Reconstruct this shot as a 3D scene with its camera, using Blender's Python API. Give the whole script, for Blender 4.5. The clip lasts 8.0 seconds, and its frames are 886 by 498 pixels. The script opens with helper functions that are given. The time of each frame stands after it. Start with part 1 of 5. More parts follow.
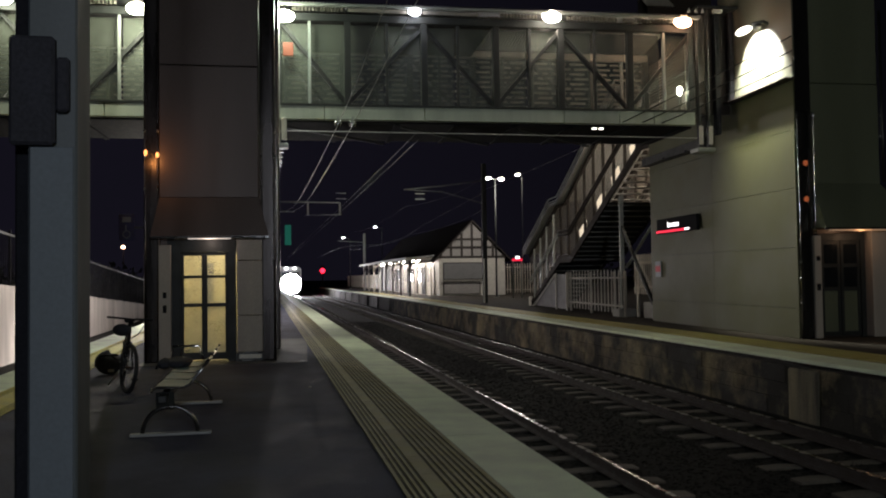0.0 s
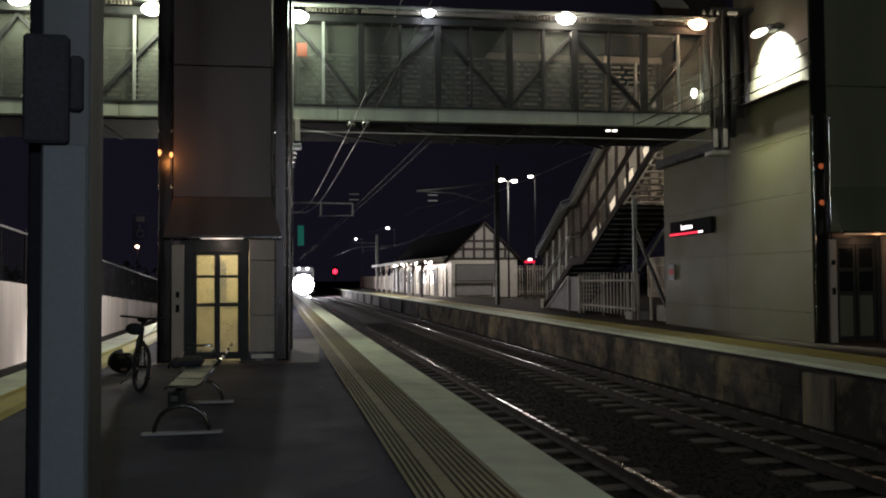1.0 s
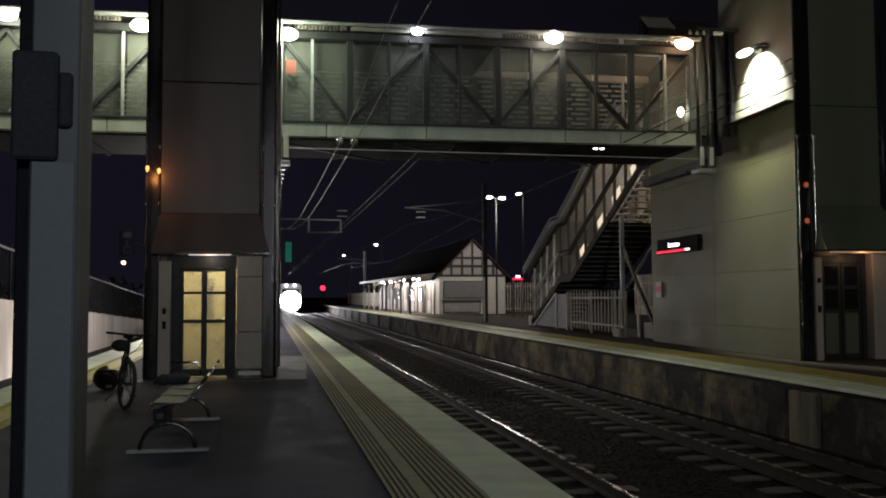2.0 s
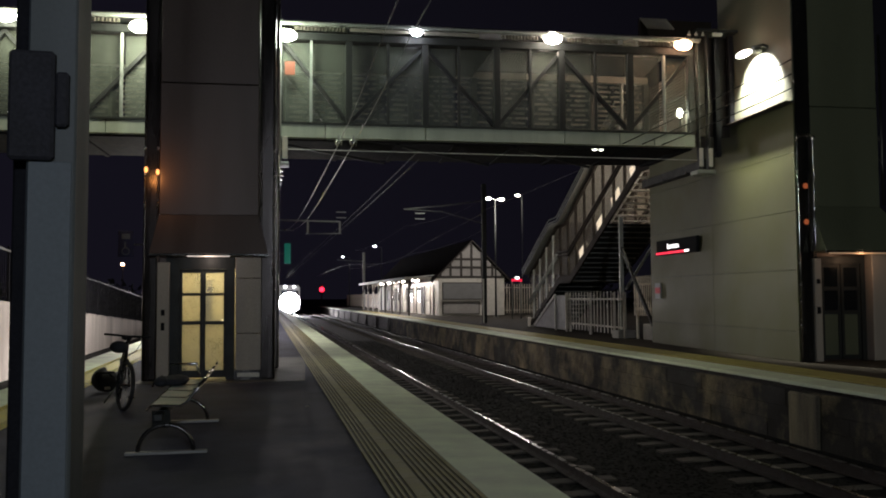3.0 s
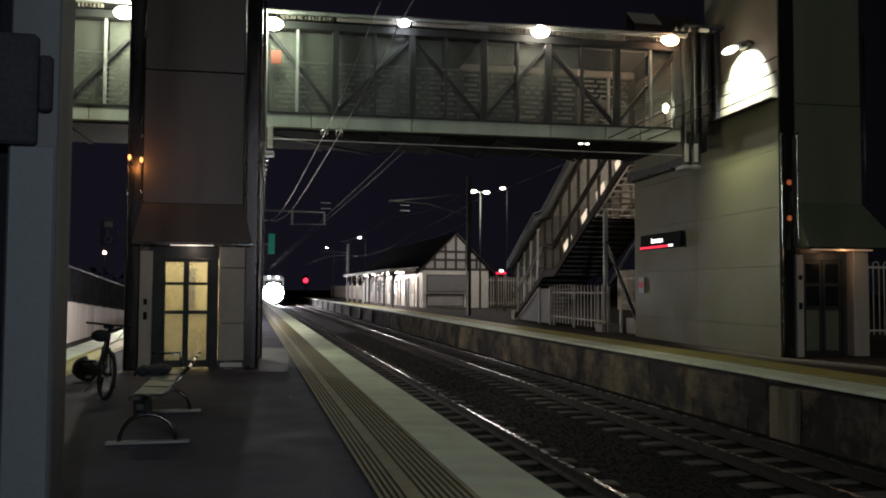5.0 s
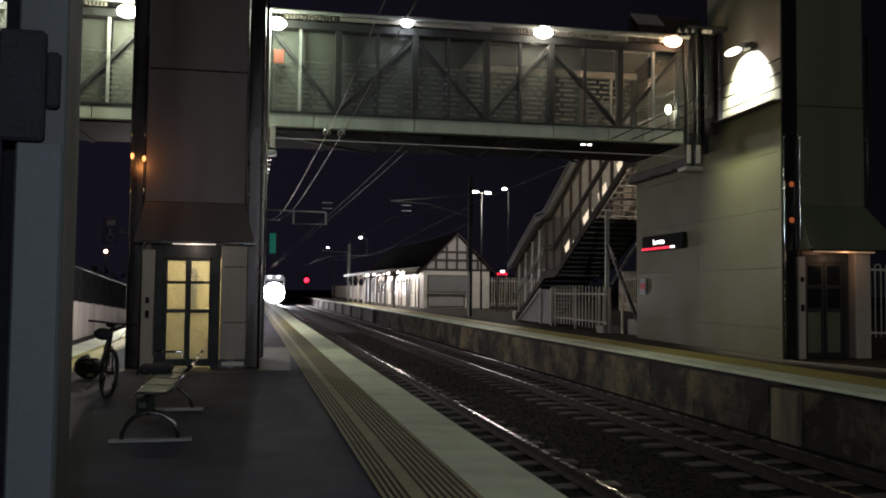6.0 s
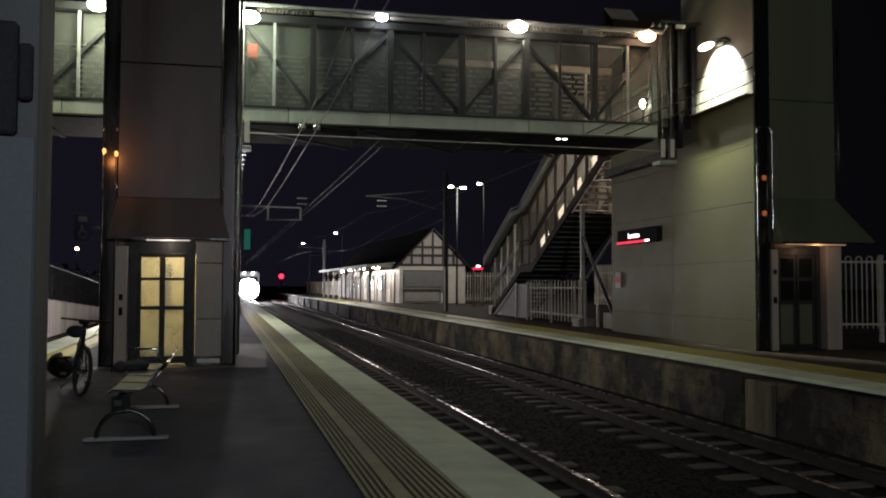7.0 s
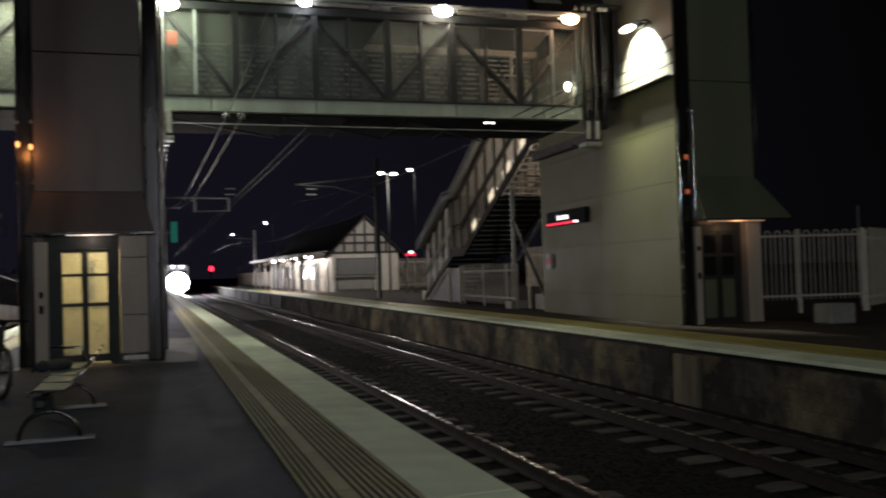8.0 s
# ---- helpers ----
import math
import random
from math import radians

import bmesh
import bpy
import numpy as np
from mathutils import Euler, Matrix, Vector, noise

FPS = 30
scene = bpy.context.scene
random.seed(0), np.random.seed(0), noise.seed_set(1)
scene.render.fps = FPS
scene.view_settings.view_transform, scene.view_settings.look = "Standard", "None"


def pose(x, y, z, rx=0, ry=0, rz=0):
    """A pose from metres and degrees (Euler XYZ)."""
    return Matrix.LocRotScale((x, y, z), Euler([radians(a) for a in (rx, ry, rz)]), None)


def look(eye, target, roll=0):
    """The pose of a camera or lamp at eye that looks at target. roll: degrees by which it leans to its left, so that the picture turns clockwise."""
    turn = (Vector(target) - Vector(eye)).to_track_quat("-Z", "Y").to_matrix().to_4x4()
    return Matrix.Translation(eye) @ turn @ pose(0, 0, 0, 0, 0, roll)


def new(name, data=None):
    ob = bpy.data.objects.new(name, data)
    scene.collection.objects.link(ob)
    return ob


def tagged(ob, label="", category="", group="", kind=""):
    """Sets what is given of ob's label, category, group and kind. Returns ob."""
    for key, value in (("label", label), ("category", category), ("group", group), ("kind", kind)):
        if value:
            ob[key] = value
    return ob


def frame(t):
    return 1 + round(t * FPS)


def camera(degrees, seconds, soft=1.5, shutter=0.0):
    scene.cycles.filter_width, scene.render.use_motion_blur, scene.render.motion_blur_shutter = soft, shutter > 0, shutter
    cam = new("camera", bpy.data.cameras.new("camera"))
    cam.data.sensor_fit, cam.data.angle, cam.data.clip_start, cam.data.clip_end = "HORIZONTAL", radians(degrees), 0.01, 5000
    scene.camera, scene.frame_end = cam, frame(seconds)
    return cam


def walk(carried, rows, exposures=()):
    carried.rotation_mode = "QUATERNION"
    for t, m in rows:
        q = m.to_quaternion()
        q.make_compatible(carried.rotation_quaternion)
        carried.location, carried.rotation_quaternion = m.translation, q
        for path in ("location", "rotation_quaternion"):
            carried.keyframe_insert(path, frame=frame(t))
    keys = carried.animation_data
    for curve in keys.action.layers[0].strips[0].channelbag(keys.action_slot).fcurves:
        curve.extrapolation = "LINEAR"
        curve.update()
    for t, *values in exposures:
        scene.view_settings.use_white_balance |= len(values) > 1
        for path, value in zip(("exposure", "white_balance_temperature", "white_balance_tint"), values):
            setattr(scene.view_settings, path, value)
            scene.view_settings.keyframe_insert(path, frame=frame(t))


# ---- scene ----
cam = camera(55.4, 8.0, soft=1.9, shutter=0.5)

PATH = [
    (0, (-0.006, -0.115, 1.403), (0.406, 1.841, 1.468), -0.8),
    (0.5, (0.006, -0.124, 1.404), (0.398, 1.837, 1.44), -1.7),
    (1, (0.0, -0.097, 1.4), (0.383, 1.864, 1.469), -0.4),
    (1.5, (-0.005, -0.113, 1.402), (0.403, 1.843, 1.503), -0.2),
    (3, (0.0, -0.089, 1.4), (0.413, 1.865, 1.512), -0.3),
    (3.5, (-0.004, -0.085, 1.399), (0.417, 1.867, 1.511), -0.2),
    (4, (-0.002, -0.084, 1.4), (0.431, 1.867, 1.498), -0.1),
    (4.5, (-0.003, -0.074, 1.398), (0.443, 1.874, 1.491), 0.1),
    (6, (-0.029, -0.063, 1.387), (0.418, 1.884, 1.482), 0.6),
    (6.5, (-0.044, -0.028, 1.383), (0.424, 1.914, 1.466), 0.5),
    (7, (-0.049, -0.038, 1.379), (0.455, 1.895, 1.463), 0.2),
    (7.5, (-0.042, -0.06, 1.378), (0.463, 1.874, 1.445), -1.1),
    (8, (-0.017, -0.046, 1.37), (0.639, 1.843, 1.419), -1.7),
]
walk(cam, [(t, look(eye, target, roll)) for t, eye, target, roll in PATH], exposures=[(0.0, 0.25, 6500, 15), (8.0, 0.36, 6500, 15)])

# ---- night sky ----
world = bpy.data.worlds.new("night_sky")
scene.world = world
world.use_nodes = True
# lighter along the line for headlight haze, fading to black behind the side platform
wn, wl_ = world.node_tree.nodes, world.node_tree.links
sky_way = wn.new("ShaderNodeTexCoord")
sky_dot = wn.new("ShaderNodeVectorMath")
sky_dot.operation = "DOT_PRODUCT"
sky_dot.inputs[1].default_value = (-0.38, 0.92, -0.1)
wl_.new(sky_way.outputs["Generated"], sky_dot.inputs[0])
sky_ramp = wn.new("ShaderNodeMapRange")
sky_ramp.inputs["From Min"].default_value, sky_ramp.inputs["From Max"].default_value = 0.3, 0.95
wl_.new(sky_dot.outputs["Value"], sky_ramp.inputs[0])
sky_mix = wn.new("ShaderNodeMix")
sky_mix.data_type = "RGBA"
sky_mix.inputs[6].default_value = (0.0009, 0.001, 0.001, 1)
sky_mix.inputs[7].default_value = (0.0048, 0.0044, 0.0078, 1)
wl_.new(sky_ramp.outputs[0], sky_mix.inputs[0])
wl_.new(sky_mix.outputs[2], wn["Background"].inputs[0])

WARM, GREENISH, COOL, AMBER, NEUTRAL = (1, 0.86, 0.66), (0.86, 1.0, 0.74), (0.86, 0.9, 1.0), (1, 0.6, 0.3), (1, 0.95, 0.85)


def point_light(name, at, watts, colour, size=0.08):
    d = bpy.data.lights.new(name, "POINT")
    d.energy, d.color, d.shadow_soft_size = watts, colour, size
    ob = new(name, d)
    ob.location = at
    return ob


def spot_light(name, at, target, watts, colour, degrees, blend=0.4, size=0.08):
    d = bpy.data.lights.new(name, "SPOT")
    d.energy, d.color, d.spot_size, d.spot_blend, d.shadow_soft_size = watts, colour, radians(degrees), blend, size
    ob = new(name, d)
    ob.matrix_world = look(at, target)
    return ob


# the footbridge and its lift towers stand a little askew to the tracks
G = pose(0, 18.44, 0, 0, 0, -2.8)


def gp(u, v, z):
    return G @ Vector((u, v, z))


# ---- materials ----
def material(name, colour, rough=0.7, metal=0.0, scale=6.0, vary=0.25, bump=0.15, stain=0.0, stain_colour=(0.02, 0.018, 0.015),
             streak=False, random_vary=0.0, alpha=1.0, fine=60.0, rough_vary=0.15, specular=0.5, across=False, stain_at=(0.45, 0.68)):
    m = bpy.data.materials.new(name)
    m.use_nodes = True
    nt = m.node_tree
    n, l = nt.nodes, nt.links
    b = n["Principled BSDF"]
    tc = n.new("ShaderNodeTexCoord")
    co = tc.outputs["Object"]
    if across:                         # one pattern running over all pieces
        co = n.new("ShaderNodeNewGeometry").outputs["Position"]
    if streak:
        mp = n.new("ShaderNodeMapping")
        mp.inputs["Scale"].default_value = (1, 1, 0.35 if across else 0.12)
        l.new(co, mp.inputs[0])
        co = mp.outputs[0]
    big = n.new("ShaderNodeTexNoise")
    big.inputs["Scale"].default_value = scale
    big.inputs["Detail"].default_value = 6
    l.new(co, big.inputs["Vector"])
    small = n.new("ShaderNodeTexNoise")
    small.inputs["Scale"].default_value = fine
    small.inputs["Detail"].default_value = 4
    l.new(tc.outputs["Object"], small.inputs["Vector"])
    add = n.new("ShaderNodeMath")
    add.operation = "ADD"
    l.new(big.outputs[0], add.inputs[0])
    l.new(small.outputs[0], add.inputs[1])
    rng = n.new("ShaderNodeMapRange")
    rng.inputs["From Min"].default_value, rng.inputs["From Max"].default_value = 0.7, 1.3
    rng.inputs["To Min"].default_value, rng.inputs["To Max"].default_value = 1 - vary, 1 + vary
    l.new(add.outputs[0], rng.inputs[0])
    val = rng.outputs[0]
    if random_vary:
        info = n.new("ShaderNodeObjectInfo")
        r2 = n.new("ShaderNodeMapRange")
        r2.inputs["To Min"].default_value, r2.inputs["To Max"].default_value = 1 - random_vary, 1 + random_vary
        l.new(info.outputs["Random"], r2.inputs[0])
        mu = n.new("ShaderNodeMath")
        mu.operation = "MULTIPLY"
        l.new(val, mu.inputs[0])
        l.new(r2.outputs[0], mu.inputs[1])
        val = mu.outputs[0]
    hsv = n.new("ShaderNodeHueSaturation")
    hsv.inputs["Color"].default_value = (*colour, 1)
    l.new(val, hsv.inputs["Value"])
    col = hsv.outputs[0]
    if stain:
        st = n.new("ShaderNodeTexNoise")
        st.inputs["Scale"].default_value = scale * 0.45
        st.inputs["Detail"].default_value = 8
        st.inputs["Roughness"].default_value = 0.65
        l.new(co, st.inputs["Vector"])
        sr = n.new("ShaderNodeMapRange")
        sr.inputs["From Min"].default_value, sr.inputs["From Max"].default_value = stain_at
        sr.inputs["To Max"].default_value = stain
        l.new(st.outputs[0], sr.inputs[0])
        mx = n.new("ShaderNodeMix")
        mx.data_type = "RGBA"
        l.new(sr.outputs[0], mx.inputs[0])
        l.new(col, mx.inputs[6])
        mx.inputs[7].default_value = (*stain_colour, 1)
        col = mx.outputs[2]
    l.new(col, b.inputs["Base Color"])
    b.inputs["Metallic"].default_value = metal
    rr = n.new("ShaderNodeMapRange")
    rr.inputs["From Min"].default_value, rr.inputs["From Max"].default_value = 0.3, 0.7
    rr.inputs["To Min"].default_value, rr.inputs["To Max"].default_value = max(0.02, rough - rough_vary), min(1, rough + rough_vary)
    l.new(big.outputs[0], rr.inputs[0])
    l.new(rr.outputs[0], b.inputs["Roughness"])
    if bump:
        bp = n.new("ShaderNodeBump")
        bp.inputs["Strength"].default_value = bump
        bp.inputs["Distance"].default_value = 0.02
        l.new(add.outputs[0], bp.inputs["Height"])
        l.new(bp.outputs[0], b.inputs["Normal"])
    b.inputs["Alpha"].default_value = alpha
    b.inputs["Specular IOR Level"].default_value = specular
    return m


def glow(name, colour, strength):
    m = bpy.data.materials.new(name)
    m.use_nodes = True
    b = m.node_tree.nodes["Principled BSDF"]
    b.inputs["Base Color"].default_value = (*colour, 1)
    b.inputs["Emission Color"].default_value = (*colour, 1)
    b.inputs["Emission Strength"].default_value = strength
    return m


ASPHALT = material("asphalt", (0.088, 0.09, 0.125), 0.85, specular=0.2, scale=1.5, vary=0.45, bump=0.5, fine=140, stain=0.5, stain_colour=(0.015, 0.015, 0.018))
COPING = material("white_coping_paint", (0.75, 0.85, 0.63), 0.65, scale=2.5, vary=0.16, bump=0.2, fine=90, stain=0.35, stain_colour=(0.3, 0.3, 0.26), random_vary=0.05)
GROOVE = material("dark_groove", (0.045, 0.038, 0.02), 0.8, scale=5, vary=0.3, bump=0.2)
TACTILE = material("yellow_tactile", (0.25, 0.228, 0.085), 0.6, scale=3, vary=0.25, bump=0.2, stain=0.55, stain_colour=(0.13, 0.1, 0.045), random_vary=0.12)
# brighter yellow carries the light falling on the left line
LIT_YELLOW = material("lit_yellow_paint", (0.6, 0.52, 0.06), 0.6, scale=3, vary=0.2, stain=0.2, stain_colour=(0.25, 0.2, 0.05), random_vary=0.06)
YELLOW = material("yellow_line_paint", (0.36, 0.32, 0.07), 0.6, scale=3, vary=0.2, stain=0.4, stain_colour=(0.15, 0.12, 0.05), random_vary=0.08)
FACING = material("old_platform_facing", (0.024, 0.02, 0.017), 0.85, scale=2.2, vary=0.5, bump=0.6, stain=0.95, stain_colour=(0.012, 0.01, 0.009), streak=True, fine=30)
ASPHALT_WARM = material("worn_side_asphalt", (0.055, 0.046, 0.036), 0.85, specular=0.2, scale=1.5, vary=0.45, bump=0.5, fine=140, stain=0.5, stain_colour=(0.025, 0.021, 0.018))
BLOCK = material("sooty_stone_block", (0.17, 0.135, 0.08), 0.9, scale=1.7, vary=0.7, bump=0.8, stain=0.97, stain_colour=(0.009, 0.008, 0.007), random_vary=0.1, fine=14, across=True, stain_at=(0.38, 0.56))
SHEET = material("grey_panel_paint", (0.09, 0.088, 0.085), 0.6, scale=5, vary=0.2, bump=0.1)
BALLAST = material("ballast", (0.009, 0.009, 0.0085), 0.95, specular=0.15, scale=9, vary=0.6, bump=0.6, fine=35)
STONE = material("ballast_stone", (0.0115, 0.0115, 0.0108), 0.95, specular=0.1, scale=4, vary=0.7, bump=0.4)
SLEEPER = material("concrete_sleeper", (0.07, 0.062, 0.05), 0.85, scale=5, vary=0.35, bump=0.4, stain=0.6, stain_colour=(0.06, 0.05, 0.045), random_vary=0.3)
RAIL_SIDE = material("rusty_rail", (0.03, 0.022, 0.018), 0.8, 0.4, scale=8, vary=0.4, bump=0.3)
RAIL_TOP = material("polished_rail_head", (0.24, 0.23, 0.22), 0.26, 1.0, scale=5, vary=0.15, bump=0.03)
CONCRETE = material("concrete", (0.3, 0.29, 0.27), 0.8, scale=3, vary=0.25, bump=0.3, stain=0.4, stain_colour=(0.12, 0.11, 0.1))
PAVING = material("dark_paving", (0.11, 0.105, 0.1), 0.75, scale=2, vary=0.35, bump=0.3, stain=0.6, stain_colour=(0.035, 0.034, 0.034))
PALE_PANEL = material("pale_stone_panel", (0.4, 0.35, 0.3), 0.6, scale=3, vary=0.18, bump=0.1, stain=0.3, stain_colour=(0.25, 0.22, 0.2), streak=True)
FACING_PATCH = material("pale_render_patch", (0.2, 0.17, 0.11), 0.85, scale=3, vary=0.5, bump=0.5, stain=0.85, stain_colour=(0.03, 0.025, 0.022), streak=True)
UPPER_PANEL = material("olive_grey_tower_panel", (0.125, 0.126, 0.094), 0.55, scale=1.2, vary=0.12, bump=0.06, stain=0.25, stain_colour=(0.11, 0.106, 0.08), streak=True)
PANEL = material("grey_cladding_panel", (0.09, 0.092, 0.04), 0.5, scale=0.8, vary=0.1, bump=0.05, stain=0.35, stain_colour=(0.08, 0.07, 0.035), random_vary=0.05)
TOWER_DARK = material("bronze_cladding_panel", (0.115, 0.088, 0.08), 0.42, 0.3, scale=1.0, vary=0.15, bump=0.05, stain=0.3, stain_colour=(0.05, 0.045, 0.045), streak=True)
TOWER_GREEN = material("olive_cladding_panel", (0.15, 0.165, 0.11), 0.5, 0.2, scale=1.0, vary=0.15, bump=0.05, streak=True)
STAINLESS = material("stainless_steel", (0.11, 0.107, 0.105), 0.24, 0.9, scale=3, vary=0.1, bump=0.12, streak=True)
DULL_STEEL = material("dull_bronze_steel", (0.06, 0.052, 0.05), 0.3, 0.9, scale=3, vary=0.15, bump=0.12, streak=True)
CHROME = material("worn_chrome", (0.6, 0.6, 0.6), 0.16, 1.0, scale=8, vary=0.1, bump=0.02)
STEEL = material("galvanised_steel", (0.34, 0.36, 0.34), 0.5, 0.45, scale=6, vary=0.25, bump=0.1)
DARK_STEEL = material("dark_painted_steel", (0.02, 0.022, 0.022), 0.6, 0.1, scale=6, vary=0.25, bump=0.08)
CHORD = material("pale_green_chord_paint", (0.52, 0.57, 0.48), 0.6, 0.1, scale=2.5, vary=0.2, bump=0.08, stain=0.35, stain_colour=(0.15, 0.17, 0.15), streak=True, random_vary=0.08)
MESH = material("perforated_screen", (0.15, 0.168, 0.14), 0.6, 0.3, scale=3, vary=0.15, bump=0.0, alpha=0.42, fine=200)
SLAT = material("pale_louvre", (0.23, 0.21, 0.18), 0.55, scale=5, vary=0.2, bump=0.05, random_vary=0.2)
ROOFING = material("corrugated_roofing", (0.35, 0.35, 0.34), 0.45, 0.5, scale=4, vary=0.25, bump=0.05)
# shaded copy of the white fence paint; also plain on small trim
DIM_WHITE = material("dim_white_paint", (0.32, 0.3, 0.26), 0.55, scale=6, vary=0.2, bump=0.1, random_vary=0.12)
WHITE_FENCE = material("white_fence_paint", (0.66, 0.6, 0.5), 0.55, scale=6, vary=0.2, bump=0.1, random_vary=0.12)
COLUMN = material("blue_grey_column_paint", (0.062, 0.071, 0.077), 0.6, scale=4, vary=0.12, bump=0.02, stain=0.2, stain_colour=(0.12, 0.13, 0.15), streak=True)
STAIR_MESH = material("stair_screen", (0.2, 0.165, 0.13), 0.6, 0.3, scale=3, vary=0.2, bump=0.0, alpha=0.24, fine=200)
FAR_WIRE = material("dark_wire", (0.17, 0.165, 0.17), 0.7, scale=8, vary=0.2, bump=0.0)
DARK_SLAB = material("dark_grey_plastic", (0.03, 0.03, 0.038), 0.85, specular=0.15, scale=8, vary=0.3, bump=0.1)
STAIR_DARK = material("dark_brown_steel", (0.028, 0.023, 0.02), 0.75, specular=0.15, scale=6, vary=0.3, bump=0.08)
GABLE = material("gable_infill", (0.36, 0.34, 0.32), 0.7, scale=4, vary=0.2, bump=0.1)
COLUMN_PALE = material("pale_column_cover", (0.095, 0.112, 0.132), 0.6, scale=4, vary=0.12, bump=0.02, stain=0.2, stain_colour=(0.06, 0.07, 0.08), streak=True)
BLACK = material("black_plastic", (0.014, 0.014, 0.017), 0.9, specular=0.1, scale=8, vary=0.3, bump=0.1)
SEAT = material("pale_perforated_seat", (0.17, 0.26, 0.23), 0.5, 0.1, scale=6, vary=0.15, bump=0.05)
RUBBER = material("tyre_rubber", (0.015, 0.015, 0.016), 0.75, scale=12, vary=0.3, bump=0.2)
FABRIC = material("dark_fabric", (0.02, 0.022, 0.03), 0.9, scale=12, vary=0.35, bump=0.5)
BLUE_FABRIC = material("navy_fabric", (0.02, 0.025, 0.07), 0.9, scale=12, vary=0.35, bump=0.5)
BIKE_PAINT = material("black_bicycle_paint", (0.018, 0.018, 0.02), 0.3, 0.2, scale=8, vary=0.2, bump=0.02)
WHITE_WALL = material("white_weatherboard", (0.68, 0.65, 0.58), 0.65, scale=4, vary=0.15, bump=0.15, stain=0.2, stain_colour=(0.4, 0.36, 0.3))
TIMBER = material("dark_timber", (0.035, 0.028, 0.024), 0.6, scale=6, vary=0.3, bump=0.2)
SHUTTER = material("grey_roller_shutter", (0.25, 0.25, 0.25), 0.5, 0.3, scale=4, vary=0.15, bump=0.1)
ROOF_TILE = material("dark_roof_tiles", (0.007, 0.004, 0.0045), 0.95, specular=0.02, scale=5, vary=0.35, bump=0.5)
DIRTY_WALL = material("stained_retaining_wall", (0.62, 0.56, 0.53), 0.8, scale=1.4, vary=0.3, bump=0.3, stain=0.6, stain_colour=(0.16, 0.14, 0.13), streak=True)
HEDGE = material("night_foliage", (0.02, 0.026, 0.015), 0.8, scale=4, vary=0.5, bump=0.4)
RED = material("red_enamel", (0.5, 0.02, 0.03), 0.4, scale=6, vary=0.1, bump=0.0)
ORANGE = material("orange_sign_enamel", (0.22, 0.045, 0.018), 0.5, scale=6, vary=0.15, bump=0.0)
TRAIN_PAINT = material("train_yellow_paint", (0.5, 0.42, 0.1), 0.35, scale=3, vary=0.12, bump=0.02)
TRAIN_STEEL = material("train_fluted_steel", (0.45, 0.45, 0.46), 0.35, 0.8, scale=4, vary=0.15, bump=0.05)
DARK_GLASS = material("dark_window_glass", (0.01, 0.012, 0.014), 0.08, scale=4, vary=0.1, bump=0.0)
FROST = material("frosted_lift_glass", (0.6, 0.58, 0.42), 0.4, scale=3, vary=0.2, bump=0.02, alpha=0.4)
LIFT_WALL = material("cream_lift_lining", (0.62, 0.58, 0.42), 0.5, scale=3, vary=0.12, bump=0.02)
WIRE = material("copper_wire", (0.6, 0.59, 0.57), 0.5, 0.15, scale=8, vary=0.2, bump=0.0)
PORCELAIN = material("brown_porcelain", (0.09, 0.08, 0.075), 0.12, scale=6, vary=0.1, bump=0.0)

LAMP_GREEN = glow("lamp_greenish", (0.93, 1.0, 0.75), 30)
LAMP_COOL = glow("lamp_cool", (0.9, 0.94, 1.0), 30)
LAMP_WARM = glow("lamp_warm", (1.0, 0.93, 0.75), 30)
LAMP_AMBER = glow("lamp_amber", (1.0, 0.55, 0.3), 18)
# orange glows for reflections in the polished columns, not real lamps
GLINT_ORANGE = glow("glint_orange", (1.0, 0.42, 0.13), 1.6)
GLINT_DIM = glow("glint_dim_orange", (0.75, 0.18, 0.06), 0.22)
HEADLIGHT = glow("headlight", (1.0, 0.98, 1.0), 120)
RED_LIGHT = glow("red_signal", (1.0, 0.02, 0.05), 4)
GREEN_LIGHT = glow("green_signal", (0.0, 0.2, 0.14), 0.2)
CANOPY_DIM = glow("canopy_strip_dim", (1.0, 0.68, 0.42), 0.16)
CANOPY_GLOW = glow("canopy_strip", (1.0, 0.9, 0.8), 0.45)
# glow for lit patches of the stair screen, not a lamp
SCREEN_GLOW = glow("lit_screen_glow", (1.0, 0.88, 0.66), 1.0)
WALL_LENS = glow("wall_lamp_lens", (1.0, 0.98, 0.85), 5)
# emission makes sign letters and bars bright though they are no lamps
SIGN_WHITE = glow("sign_letters", (1.0, 0.97, 0.95), 2.2)
SIGN_RED = glow("sign_red_bar", (0.9, 0.02, 0.06), 1.0)


# ---- mesh helpers ----
def box(bm, x0, x1, y0, y1, z0, z1, m=None):
    vs = [bm.verts.new((x, y, z)) for z in (z0, z1) for y in (y0, y1) for x in (x0, x1)]
    for f in ((0, 2, 3, 1), (4, 5, 7, 6), (0, 1, 5, 4), (2, 6, 7, 3), (0, 4, 6, 2), (1, 3, 7, 5)):
        bm.faces.new([vs[i] for i in f])
    if m is not None:
        bmesh.ops.transform(bm, matrix=m, verts=vs)
    return bm


def boxes(*rows, bevel=0.0):
    bm = bmesh.new()
    for r in rows:
        box(bm, *r)
    if bevel:
        bmesh.ops.bevel(bm, geom=list(bm.edges), offset=bevel, segments=1, affect="EDGES")
    return bm


